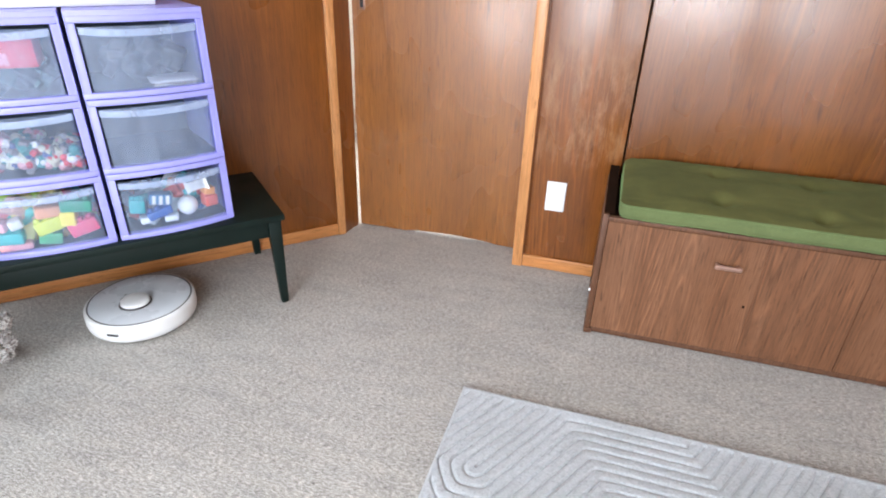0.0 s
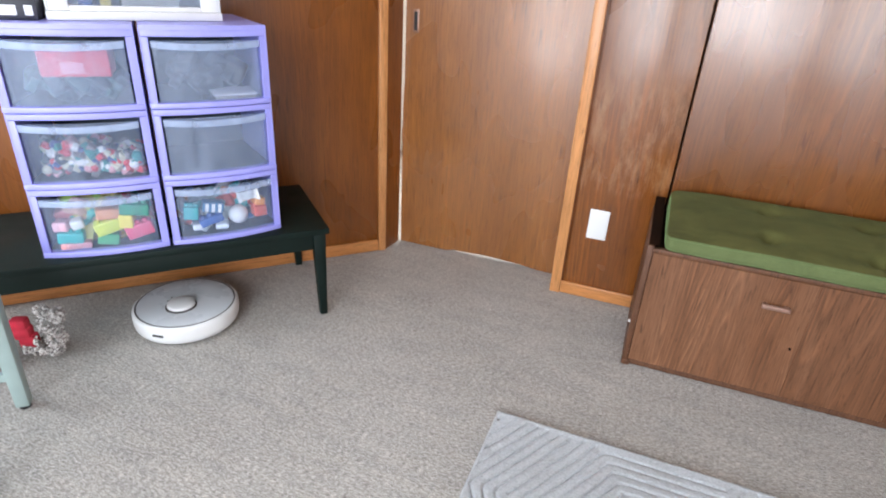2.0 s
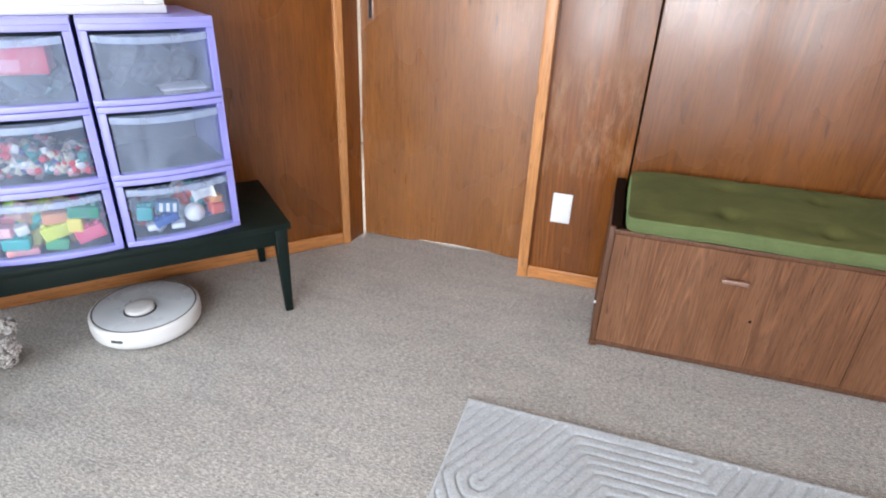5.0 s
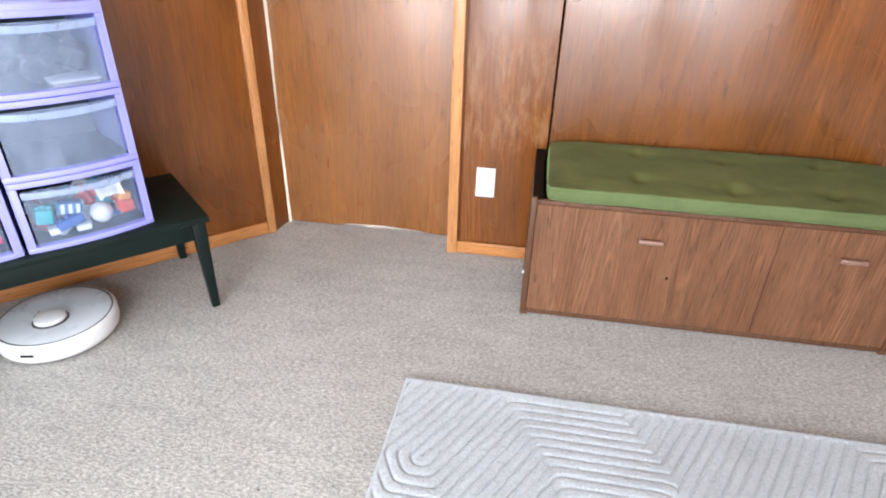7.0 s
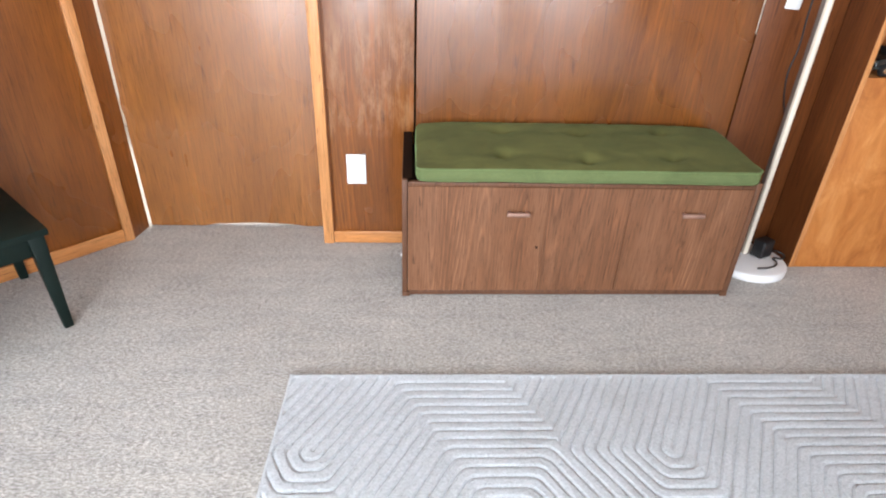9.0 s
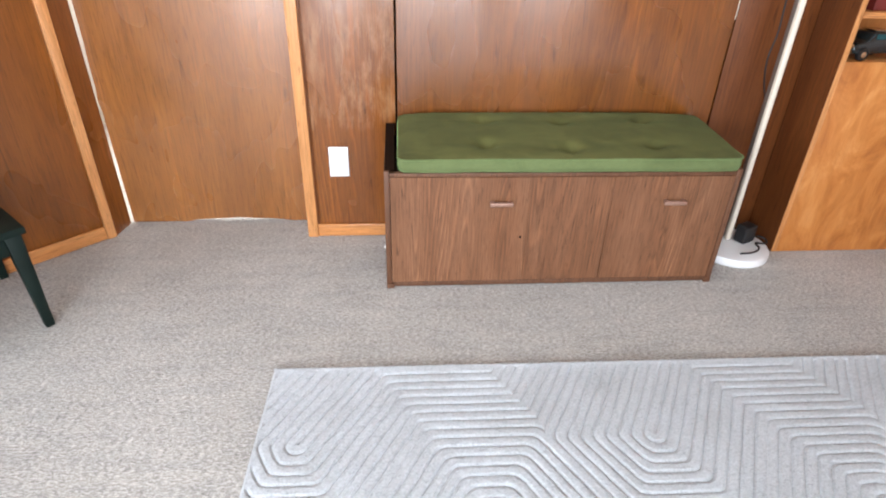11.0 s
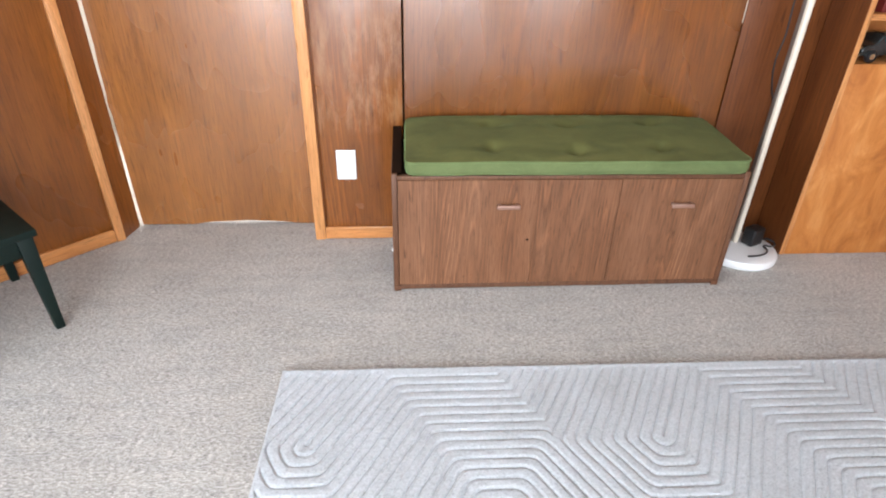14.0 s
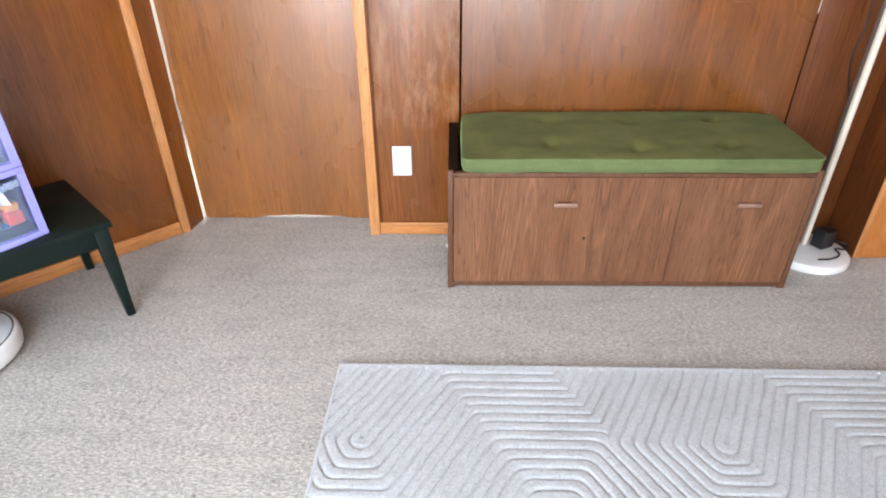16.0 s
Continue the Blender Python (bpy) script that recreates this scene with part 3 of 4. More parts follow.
    for a, b in knobs:
        k = lathe([(0, 0.003), (0.006, 0.0025), (0.009, 0.001), (0.008, -0.002), (0, -0.002)], 16)
        bmesh.ops.translate(k, verts=k.verts, vec=(a, b, top(a, b) + 0.001))
        part("button", k, VELVET_KNOB, c, "dark olive button")


seat_chest()
seat_cushion()


def wall_plate(m, label, w=0.075, h=0.122):
    t = thing("wall_plate", m, label, "wall plate")
    part("plate", box(-w / 2, w / 2, -0.006, 0.0, -h / 2, h / 2, 0.003, 3), WHITE_PLASTIC, t)
    for s in (-1, 1):
        bm = lathe([(0, -0.0012), (0.003, -0.0008), (0.0032, 0.0)], 14)
        bmesh.ops.rotate(bm, verts=bm.verts, cent=(0, 0, 0), matrix=Matrix.Rotation(radians(-90), 3, "X"))
        bmesh.ops.translate(bm, verts=bm.verts, vec=(0, -0.0062, s * h * 0.36))
        part("screw", bm, WHITE_PLASTIC, t)


wall_plate(pose(-0.125, WALL - 0.001, 0.328), "blank white plastic outlet cover on the brown panel")
wall_plate(pose(1.428, WALL - 0.001, 1.005, 0, 4, 0), "white plastic switch cover on the dark panel", 0.056, 0.108)
tagged(cable("wall_cable", [(1.492, WALL - 0.004, 1.5), (1.491, WALL - 0.004, 0.93), (1.496, WALL - 0.004, 0.82), (1.487, WALL - 0.004, 0.73), (1.503, WALL - 0.004, 0.64), (1.527, WALL - 0.005, 0.57), (1.535, WALL - 0.006, 0.2), (1.53, WALL - 0.02, 0.04)], 0.003, BLACK_PLASTIC), "thin dark cable running down the brown panel", "cable")


# ---- the standing lamp in the corner ----
def standing_lamp():
    t = thing("floor_lamp", pose(1.458, 1.945, 0), "slim white upright floor lamp on a round white base, unlit", "floor lamp")
    part("base", lathe([(0, 0.0), (0.138, 0.0), (0.144, 0.006), (0.145, 0.024), (0.140, 0.034), (0.128, 0.038), (0, 0.040)], 72), WHITE_PLASTIC, t, "round white weighted base")
    part("pole", box(-0.010, 0.012, 0.038, 0.062, 0.038, 1.75, 0.003), STEEL, t, "dull grey metal channel")
    part("diffuser", box(-0.014, 0.005, 0.016, 0.0375, 0.040, 1.75, 0.006, 3), POLE_WHITE, t, "white strip diffuser")
    a = thing("power_adapter", pose(1.512, 1.955, 0.0405, 0, 0, 25), "black power adapter lying on the lamp base", "power adapter")
    part("body", box(-0.034, 0.034, -0.026, 0.026, 0.0, 0.075, 0.008, 3), BLACK_PLASTIC, a)
    pts = [(0.03, -0.02, 0.02), (0.072, -0.026, 0.014), (0.078, -0.052, 0.006), (0.046, -0.060, 0.005), (0.020, -0.044, 0.006), (0.000, -0.074, 0.005), (-0.060, -0.086, 0.005), (-0.110, -0.070, 0.005)]
    cable("cord", pts, 0.0035, BLACK_PLASTIC, a)


standing_lamp()


# ---- the built-in shelf unit ----
def shelf_unit():
    x0, x1, y0, y1 = 1.632, 2.75, 1.930, 2.119
    t = thing("shelf_unit", pose(0, 0, 0), "built-in shelf unit with an orange plywood front and dark brown side", "shelf unit")
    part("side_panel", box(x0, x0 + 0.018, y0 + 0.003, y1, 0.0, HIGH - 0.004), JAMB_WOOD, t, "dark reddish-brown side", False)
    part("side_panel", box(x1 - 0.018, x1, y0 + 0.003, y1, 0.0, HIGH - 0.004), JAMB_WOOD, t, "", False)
    part("front_panel", box(x0 + 0.0185, x1 - 0.0185, y0, y0 + 0.016, 0.002, 0.762, 0.001), PLYWOOD, t, "orange plywood front with cloudy figure")
    part("edge_strip", box(x0 - 0.001, x0 + 0.0175, y0 - 0.002, y0 + 0.002, 0.002, HIGH - 0.004, 0.0008), TRIM_WOOD, t, "light orange-brown wooden edge strip")
    part("back_panel", box(x0 + 0.0185, x1 - 0.0185, y1 - 0.008, y1, 0.77, HIGH - 0.004), PLYWOOD, t, "", False)
    for z in (0.749, 0.903, 1.20, 1.50, 1.80):
        part("shelf", box(x0 + 0.0185, x1 - 0.0185, y0 + (0.0165 if z < 0.8 else 0.002), y1 - 0.0085, z, z + (0.013 if z < 0.8 else 0.019), 0.0015), TRIM_WOOD_X, t)


def toy_car():
    t = thing("toy_car", pose(1.772, 2.00, 0.7625, 0, 0, 8), "small black toy car with teal glints on the shelf", "toy car")
    black = plain("black_car_paint", (0.010, 0.018, 0.020), 0.18, 0.2, 0.2, 30, 0.02, 1.0)
    teal = plain("teal_glass", (0.02, 0.09, 0.10), 0.12, 0.3, 0.3, 60)
    chrome = plain("toy_chrome", (0.75, 0.72, 0.55), 0.2, 1.0, 0.1, 60)
    side = [(-0.105, 0.022), (-0.108, 0.045), (-0.095, 0.058), (-0.055, 0.066), (-0.035, 0.092), (0.03, 0.095), (0.062, 0.066), (0.098, 0.058), (0.107, 0.040), (0.105, 0.022)]
    bm = prism(side, -0.042, 0.042)
    bmesh.ops.rotate(bm, verts=bm.verts, cent=(0, 0, 0), matrix=Matrix.Rotation(radians(90), 3, "X"))
    bmesh.ops.bevel(bm, geom=bm.edges[:], offset=0.006, segments=2, affect="EDGES", profile=0.5)
    body = part("body", bm, black, t)
    part("windscreen", box(-0.030, 0.028, -0.0435, 0.0435, 0.068, 0.088, 0.004), teal, body, "teal tinted windows")
    for x in (-0.104, 0.100):
        for y in (-0.028, 0.028):
            part("headlight", box(x - 0.006, x + 0.006, y - 0.008, y + 0.008, 0.044, 0.054, 0.003), chrome, body, "bright metal lamp")
    part("roof_strip", box(-0.030, 0.026, -0.030, 0.030, 0.0945, 0.0985, 0.0015), chrome, body, "bright roof strip")
    part("bumper", box(-0.112, -0.106, -0.04, 0.04, 0.022, 0.032, 0.002), chrome, body)
    for x in (-0.066, 0.066):
        for y in (-0.043, 0.043):
            w = lathe([(0, -0.008), (0.012, -0.008), (0.020, -0.007), (0.022, 0.0), (0.020, 0.007), (0.012, 0.008), (0, 0.008)], 28)
            bmesh.ops.rotate(w, verts=w.verts, cent=(0, 0, 0), matrix=Matrix.Rotation(radians(90), 3, "X"))
            bmesh.ops.translate(w, verts=w.verts, vec=(x, y, 0.022))
            wheel = part("wheel", w, BLACK_PLASTIC, t)
            r = lathe([(0, -0.0095), (0.010, -0.0092), (0.011, -0.007), (0.011, 0.007), (0.010, 0.0092), (0, 0.0095)], 20)
            bmesh.ops.rotate(r, verts=r.verts, cent=(0, 0, 0), matrix=Matrix.Rotation(radians(90), 3, "X"))
            bmesh.ops.translate(r, verts=r.verts, vec=(x, y, 0.022))
            part("rim", r, chrome, wheel)
    red = plain("dark_red_card", (0.16, 0.02, 0.015), 0.5)
    b = thing("storage_box", pose(1.86, 2.03, 0.9225), "dark red box standing on the upper shelf", "box")
    part("body", box(-0.15, 0.15, -0.06, 0.06, 0.0, 0.14, 0.003), red, b)
    part("lid", box(-0.153, 0.153, -0.063, 0.063, 0.1405, 0.17, 0.003), red, b)


shelf_unit()
toy_car()


# ---- the bench along the slanting wall ----
BENCH_TURN = 46.4
BENCH = pose(-0.993, 1.553, 0, 0, 0, BENCH_TURN)
BENCH_TOP = 0.357


def black_bench():
    t = thing("bench", BENCH, "low black-green painted wooden bench with tapered legs", "bench")
    length, deep = 1.16, 0.455
    part("top", box(-length - 0.008, 0.010, -0.006, deep, BENCH_TOP - 0.022, BENCH_TOP, 0.003), DARK_PAINT, t)
    part("apron", box(-length + 0.045, -0.045, 0.008, 0.026, BENCH_TOP - 0.082, BENCH_TOP - 0.0225, 0.002), DARK_PAINT, t)
    part("apron", box(-length + 0.045, -0.045, deep - 0.026, deep - 0.008, BENCH_TOP - 0.082, BENCH_TOP - 0.0225, 0.002), DARK_PAINT, t)
    for x in (-0.026, -length + 0.008):
        part("apron", box(x, x + 0.018, 0.046, deep - 0.046, BENCH_TOP - 0.082, BENCH_TOP - 0.0225, 0.002), DARK_PAINT, t)
    for x in (-0.024, -length + 0.024):
        for y in (0.024, deep - 0.024):
            part("leg", tapered(x, y, 0.0, BENCH_TOP - 0.0225, 0.026, 0.044, None, (0.006 if x > -0.5 else -0.006, -0.004 if y < 0.2 else 0.004)), DARK_PAINT, t)


black_bench()


def drawer_tower(m, contents):
    """Three cloudy drawers in a lavender frame; the fronts bow out and the sides narrow to the back."""
    w, deep, tier = 0.338, 0.345, 0.2145
    t = thing("drawer_tower", m, "lavender plastic tower of three cloudy see-through toy drawers on the bench", "drawer unit", "drawer towers on the bench")

    def bow(x):
        return -0.020 * (1 - (2 * x / w) ** 2)

    def slab(x0, x1, z0, z1, thick, inset=0.0, steps=14, lift=0.0):
        """A front piece that follows the bow."""
        one = bmesh.new()
        rows = []
        for n in range(steps + 1):
            x = x0 + (x1 - x0) * n / steps
            y = bow(x) + inset
            d = lift * (1 - (2 * x / w) ** 2)
            rows.append([one.verts.new((x, y, z0 - d)), one.verts.new((x, y, z1 - d)), one.verts.new((x, y + thick, z1 - d)), one.verts.new((x, y + thick, z0 - d))])
        for a, b in zip(rows, rows[1:]):
            for k in range(4):
                one.faces.new((a[k], b[k], b[(k + 1) % 4], a[(k + 1) % 4]))
        one.faces.new(rows[0])
        one.faces.new(rows[-1][::-1])
        bmesh.ops.recalc_face_normals(one, faces=one.faces[:])
        bmesh.ops.bevel(one, geom=[e for e in one.edges if e.calc_face_angle(0) > 0.6], offset=0.002, segments=2, affect="EDGES", profile=0.5)
        return one

    def side(s, z0, z1, thick=0.004):
        one = bmesh.new()
        front, back = s * w / 2, s * (w / 2 - 0.024)
        pts = [(front, 0.002), (back, deep), (back - s * thick, deep), (front - s * thick, 0.002)]
        return prism(pts, z0, z1, one)

    for n in range(3):
        z = n * tier
        for s in (-1, 1):
            part("side_wall", side(s, z + 0.006, z + tier - 0.001), LAVENDER, t, "", False)
            one = slab(*sorted((s * w / 2, s * (w / 2 - 0.021))), z + 0.010, z + tier - 0.0205, 0.018, 0.004, 3)
            part("post", one, LAVENDER, t)
        part("bottom_rail", slab(-w / 2 - 0.001, w / 2 + 0.001, z + 0.0, z + 0.0155, 0.03), LAVENDER, t)
        part("top_rail", slab(-w / 2, w / 2, z + tier - 0.020, z + tier - 0.003, 0.024, 0.003), LAVENDER, t)
        part("floor_board", prism([(-w / 2 + 0.006, 0.004), (w / 2 - 0.006, 0.004), (w / 2 - 0.03, deep), (-w / 2 + 0.03, deep)], z + 0.004, z + 0.008), GREY_DRAWER, t, "", False)
        d = part("drawer", slab(-w / 2 + 0.0265, w / 2 - 0.0265, z + 0.017, z + tier - 0.030, 0.003, 0.006), CLEAR if contents[n][2] > 45 else CLOUDY, t, "cloudy see-through drawer front")
        part("lip", slab(-w / 2 + 0.0245, w / 2 - 0.0245, z + tier - 0.046, z + tier - 0.027, 0.010, -0.008, 14, 0.010), LIP, d, "cloudy curved pull lip")
        for s in (-1, 1):
            part("drawer_side", box(*sorted((s * (w / 2 - 0.034), s * (w / 2 - 0.036))), 0.012, deep - 0.03, z + 0.017, z + tier - 0.05), CLEAR, d, "", False)
    part("back_wall", box(-w / 2 + 0.03, w / 2 - 0.03, deep - 0.004, deep, 0.004, 3 * tier - 0.004), GREY_DRAWER, t, "", False)
    part("lid", prism([(-w / 2, 0.002), (-w / 4, -0.013), (0, -0.018), (w / 4, -0.013), (w / 2, 0.002), (w / 2 - 0.024, deep), (-w / 2 + 0.024, deep)], 3 * tier - 0.0028, 3 * tier + 0.010), LAVENDER, t)

    for n, (label, mat, count, size, fill, seed) in enumerate(contents):
        if not count:
            continue
        rng = random.Random(seed)
        bm = bmesh.new()
        for _ in range(count):
            s = size * rng.uniform(0.55, 1.25)
            q = box(-s * rng.choice((0.5, 1.0)), s * rng.choice((0.5, 0.8)), -s * 0.5, s * 0.5, -s * 0.42, s * 0.42, s * 0.16, 2)
            if rng.random() < 0.3:
                q.free()
                q = bmesh.new()
                bmesh.ops.create_icosphere(q, subdivisions=2, radius=s * 0.62)
            rot = Euler([rng.uniform(-1.2, 1.2) for _ in range(3)]).to_matrix()
            bmesh.ops.rotate(q, verts=q.verts, cent=(0, 0, 0), matrix=rot)
            x = rng.uniform(-w / 2 + 0.034 + size * 0.7, w / 2 - 0.034 - size * 0.7)
            y = 0.040 + size * 0.75 + rng.random() ** 2 * 0.15
            h = n * tier + 0.012 + size * 0.55 + rng.random() * fill * (0.72 + 0.28 * math.cos(x * 11 + seed))
            bmesh.ops.translate(q, verts=q.verts, vec=(x, y, h))
            bm = join(bm, q)
        heap = tagged(part("toy_heap", bm, mat, None, "", False), label, "toys", "toys in the drawers", "stuff")
        heap.matrix_basis = m


BRIGHT = islands("bright_toy_plastic", (0.80, 0.08, 0.12), (0.05, 0.42, 0.28), (0.85, 0.62, 0.08), (0.10, 0.55, 0.50), (0.85, 0.30, 0.32), (0.45, 0.70, 0.12), (0.85, 0.55, 0.45), (0.80, 0.72, 0.30))
COOL = islands("cool_toy_plastic", (0.04, 0.45, 0.47), (0.88, 0.88, 0.88), (0.06, 0.22, 0.55), (0.10, 0.50, 0.42), (0.85, 0.35, 0.10), (0.75, 0.10, 0.06), (0.75, 0.85, 0.85), (0.03, 0.09, 0.16))
MIXED = islands("mixed_small_toys", (0.08, 0.10, 0.12), (0.85, 0.84, 0.82), (0.65, 0.06, 0.08), (0.05, 0.28, 0.26), (0.25, 0.22, 0.22), (0.75, 0.40, 0.42), (0.10, 0.14, 0.30), (0.70, 0.66, 0.50))
DARKISH = islands("dark_toys", (0.006, 0.010, 0.014), (0.015, 0.022, 0.026), (0.05, 0.06, 0.06), (0.010, 0.020, 0.028))
GREENISH = islands("grey_green_toys", (0.03, 0.10, 0.10), (0.05, 0.16, 0.15), (0.16, 0.26, 0.25), (0.02, 0.05, 0.07))
lift = BENCH_TOP + 0.0005
drawer_tower(pose(-1.2325, 1.3475, lift, 0, 0, 51.0), [
    ("teal, white and orange toy bricks in a drawer", COOL, 120, 0.044, 0.112, 4),
    ("", DARKISH, 0, 0, 0, 0),
    ("dark toys lying low in a cloudy drawer", DARKISH, 16, 0.055, 0.070, 6)])
drawer_tower(pose(-1.4735, 1.0940, lift, 0, 0, 42.0), [
    ("large pink, green and yellow toy bricks in a drawer", BRIGHT, 110, 0.052, 0.100, 1),
    ("small mixed white, red and dark toy parts in a drawer", MIXED, 420, 0.023, 0.105, 2),
    ("grey-green toys in a cloudy drawer", GREENISH, 40, 0.046, 0.060, 3)])
red_box = thing("toy_box", pose(-1.4735, 1.0940, lift + 0.494, 0, 0, 42.0), "red toy box lying on toys in a cloudy drawer", "box")
part("body", box(-0.070, 0.097, 0.022, 0.14, 0.022, 0.094, 0.004), plain("red_card", (0.75, 0.05, 0.09), 0.5), red_box)
part("label_bar", box(-0.02, 0.035, 0.0205, 0.0217, 0.030, 0.060, 0.0003, 1), plain("pink_print", (0.80, 0.26, 0.32), 0.5), red_box, "pale pink printed bar")
tray = thing("plastic_tray", pose(-1.2325, 1.3475, lift + 0.429, 0, 0, 51.0), "pale grey plastic tray lying in a cloudy drawer", "tray")
part("body", box(0.01, 0.125, 0.006, 0.11, 0.010, 0.026, 0.003), STEEL, tray)
part("rim", box(0.004, 0.130, 0.002, 0.115, 0.0265, 0.031, 0.002), WHITE_PLASTIC, tray, "pale rim")


def loose_toys(m, pieces):
    """Single toys that lie against a drawer's front, each a thing of its own."""
    for word, shape, x, z, w, h, colour in pieces:
        kind = "toy_ball" if shape == "ball" else "toy_block"
        t = thing(kind, m @ pose(x, 0.0, z, 0, 14 * math.sin(x * 90 + z * 40), 12 * math.sin(x * 70)), word + " behind the drawer front", "toy", "loose toys in the drawers")
        mat = plain(word.replace(" ", "_") + "_plastic", colour, 0.35, 0, 0.06)
        if shape == "ball":
            bm = lathe([(w / 2 * math.sin(math.pi * n / 14), -w / 2 * math.cos(math.pi * n / 14)) for n in range(15)], 28)
            bmesh.ops.translate(bm, verts=bm.verts, vec=(0, w / 2 - 0.006, 0))
            part("body", bm, mat, t)
            continue
        part("body", box(-w / 2, w / 2, -0.002, 0.040, -h / 2, h / 2, 0.005, 3), mat, t)
        if shape == "studs":
            for n in (-1, 0, 1):
                stud = lathe([(0, 0.009), (0.007, 0.009), (0.008, 0.007), (0.008, 0.0)], 18)
                bmesh.ops.translate(stud, verts=stud.verts, vec=(n * w * 0.31, 0.016, h / 2))
                part("stud", stud, mat, t)
        elif shape == "striped":
            for n in (-1, 0, 1):
                part("stripe", box(n * w * 0.3 - 0.005, n * w * 0.3 + 0.005, -0.0032, -0.0021, -h * 0.42, h * 0.42, 0.0004, 1), WHITE_PLASTIC, t, "white stripe")
        elif shape == "bow":
            for side in (-1, 1):
                fin = prism([(0, -h * 0.12), (side * w * 0.62, -h * 0.75), (side * w * 0.62, h * 0.75), (0, h * 0.12)], -0.012, 0.004)
                bmesh.ops.rotate(fin, verts=fin.verts, cent=(0, 0, 0), matrix=Matrix.Rotation(radians(90), 3, "X"))
                bmesh.ops.translate(fin, verts=fin.verts, vec=(0, 0.002, 0))
                part("fin", fin, mat, t)


loose_toys(pose(-1.2325, 1.3475, lift, 0, 0, 51.0), [
    ("round white toy ball", "ball", 0.040, 0.066, 0.062, 0.062, (0.86, 0.86, 0.86)),
    ("white bow-shaped toy piece", "bow", 0.070, 0.134, 0.055, 0.030, (0.84, 0.85, 0.86)),
    ("orange-red toy block", "studs", 0.108, 0.074, 0.042, 0.036, (0.75, 0.10, 0.05)),
    ("bright orange toy block", "plain", 0.108, 0.108, 0.034, 0.026, (0.88, 0.34, 0.06)),
    ("deep blue toy block", "studs", -0.048, 0.064, 0.075, 0.026, (0.03, 0.12, 0.42)),
    ("blue and white striped toy block", "striped", -0.040, 0.108, 0.064, 0.034, (0.05, 0.20, 0.38)),
    ("small white toy block", "plain", -0.092, 0.048, 0.030, 0.020, (0.86, 0.88, 0.90)),
    ("small pale toy block", "plain", -0.020, 0.040, 0.040, 0.018, (0.80, 0.86, 0.90)),
    ("teal toy block", "studs", -0.108, 0.098, 0.044, 0.044, (0.03, 0.38, 0.40))])
loose_toys(pose(-1.4735, 1.0940, lift, 0, 0, 42.0), [
    ("yellow-green toy block", "studs", 0.012, 0.080, 0.072, 0.040, (0.72, 0.78, 0.10)),
    ("salmon orange toy block", "plain", 0.018, 0.122, 0.062, 0.032, (0.86, 0.40, 0.22)),
    ("turquoise toy block", "studs", -0.092, 0.056, 0.068, 0.034, (0.05, 0.52, 0.50)),
    ("soft pink toy block", "plain", -0.080, 0.030, 0.080, 0.020, (0.86, 0.40, 0.42)),
    ("raspberry red toy block", "studs", 0.094, 0.062, 0.078, 0.042, (0.82, 0.10, 0.20)),
    ("leaf green toy block", "plain", 0.006, 0.042, 0.058, 0.034, (0.06, 0.42, 0.16)),
    ("lemon yellow toy block", "plain", 0.060, 0.094, 0.040, 0.044, (0.85, 0.70, 0.12)),
    ("dark green toy block", "studs", 0.088, 0.130, 0.080, 0.036, (0.03, 0.30, 0.18)),
    ("pale pink toy block", "plain", -0.112, 0.094, 0.040, 0.030, (0.86, 0.50, 0.56)),
    ("white toy block", "plain", -0.066, 0.096, 0.034, 0.026, (0.86, 0.86, 0.84))])


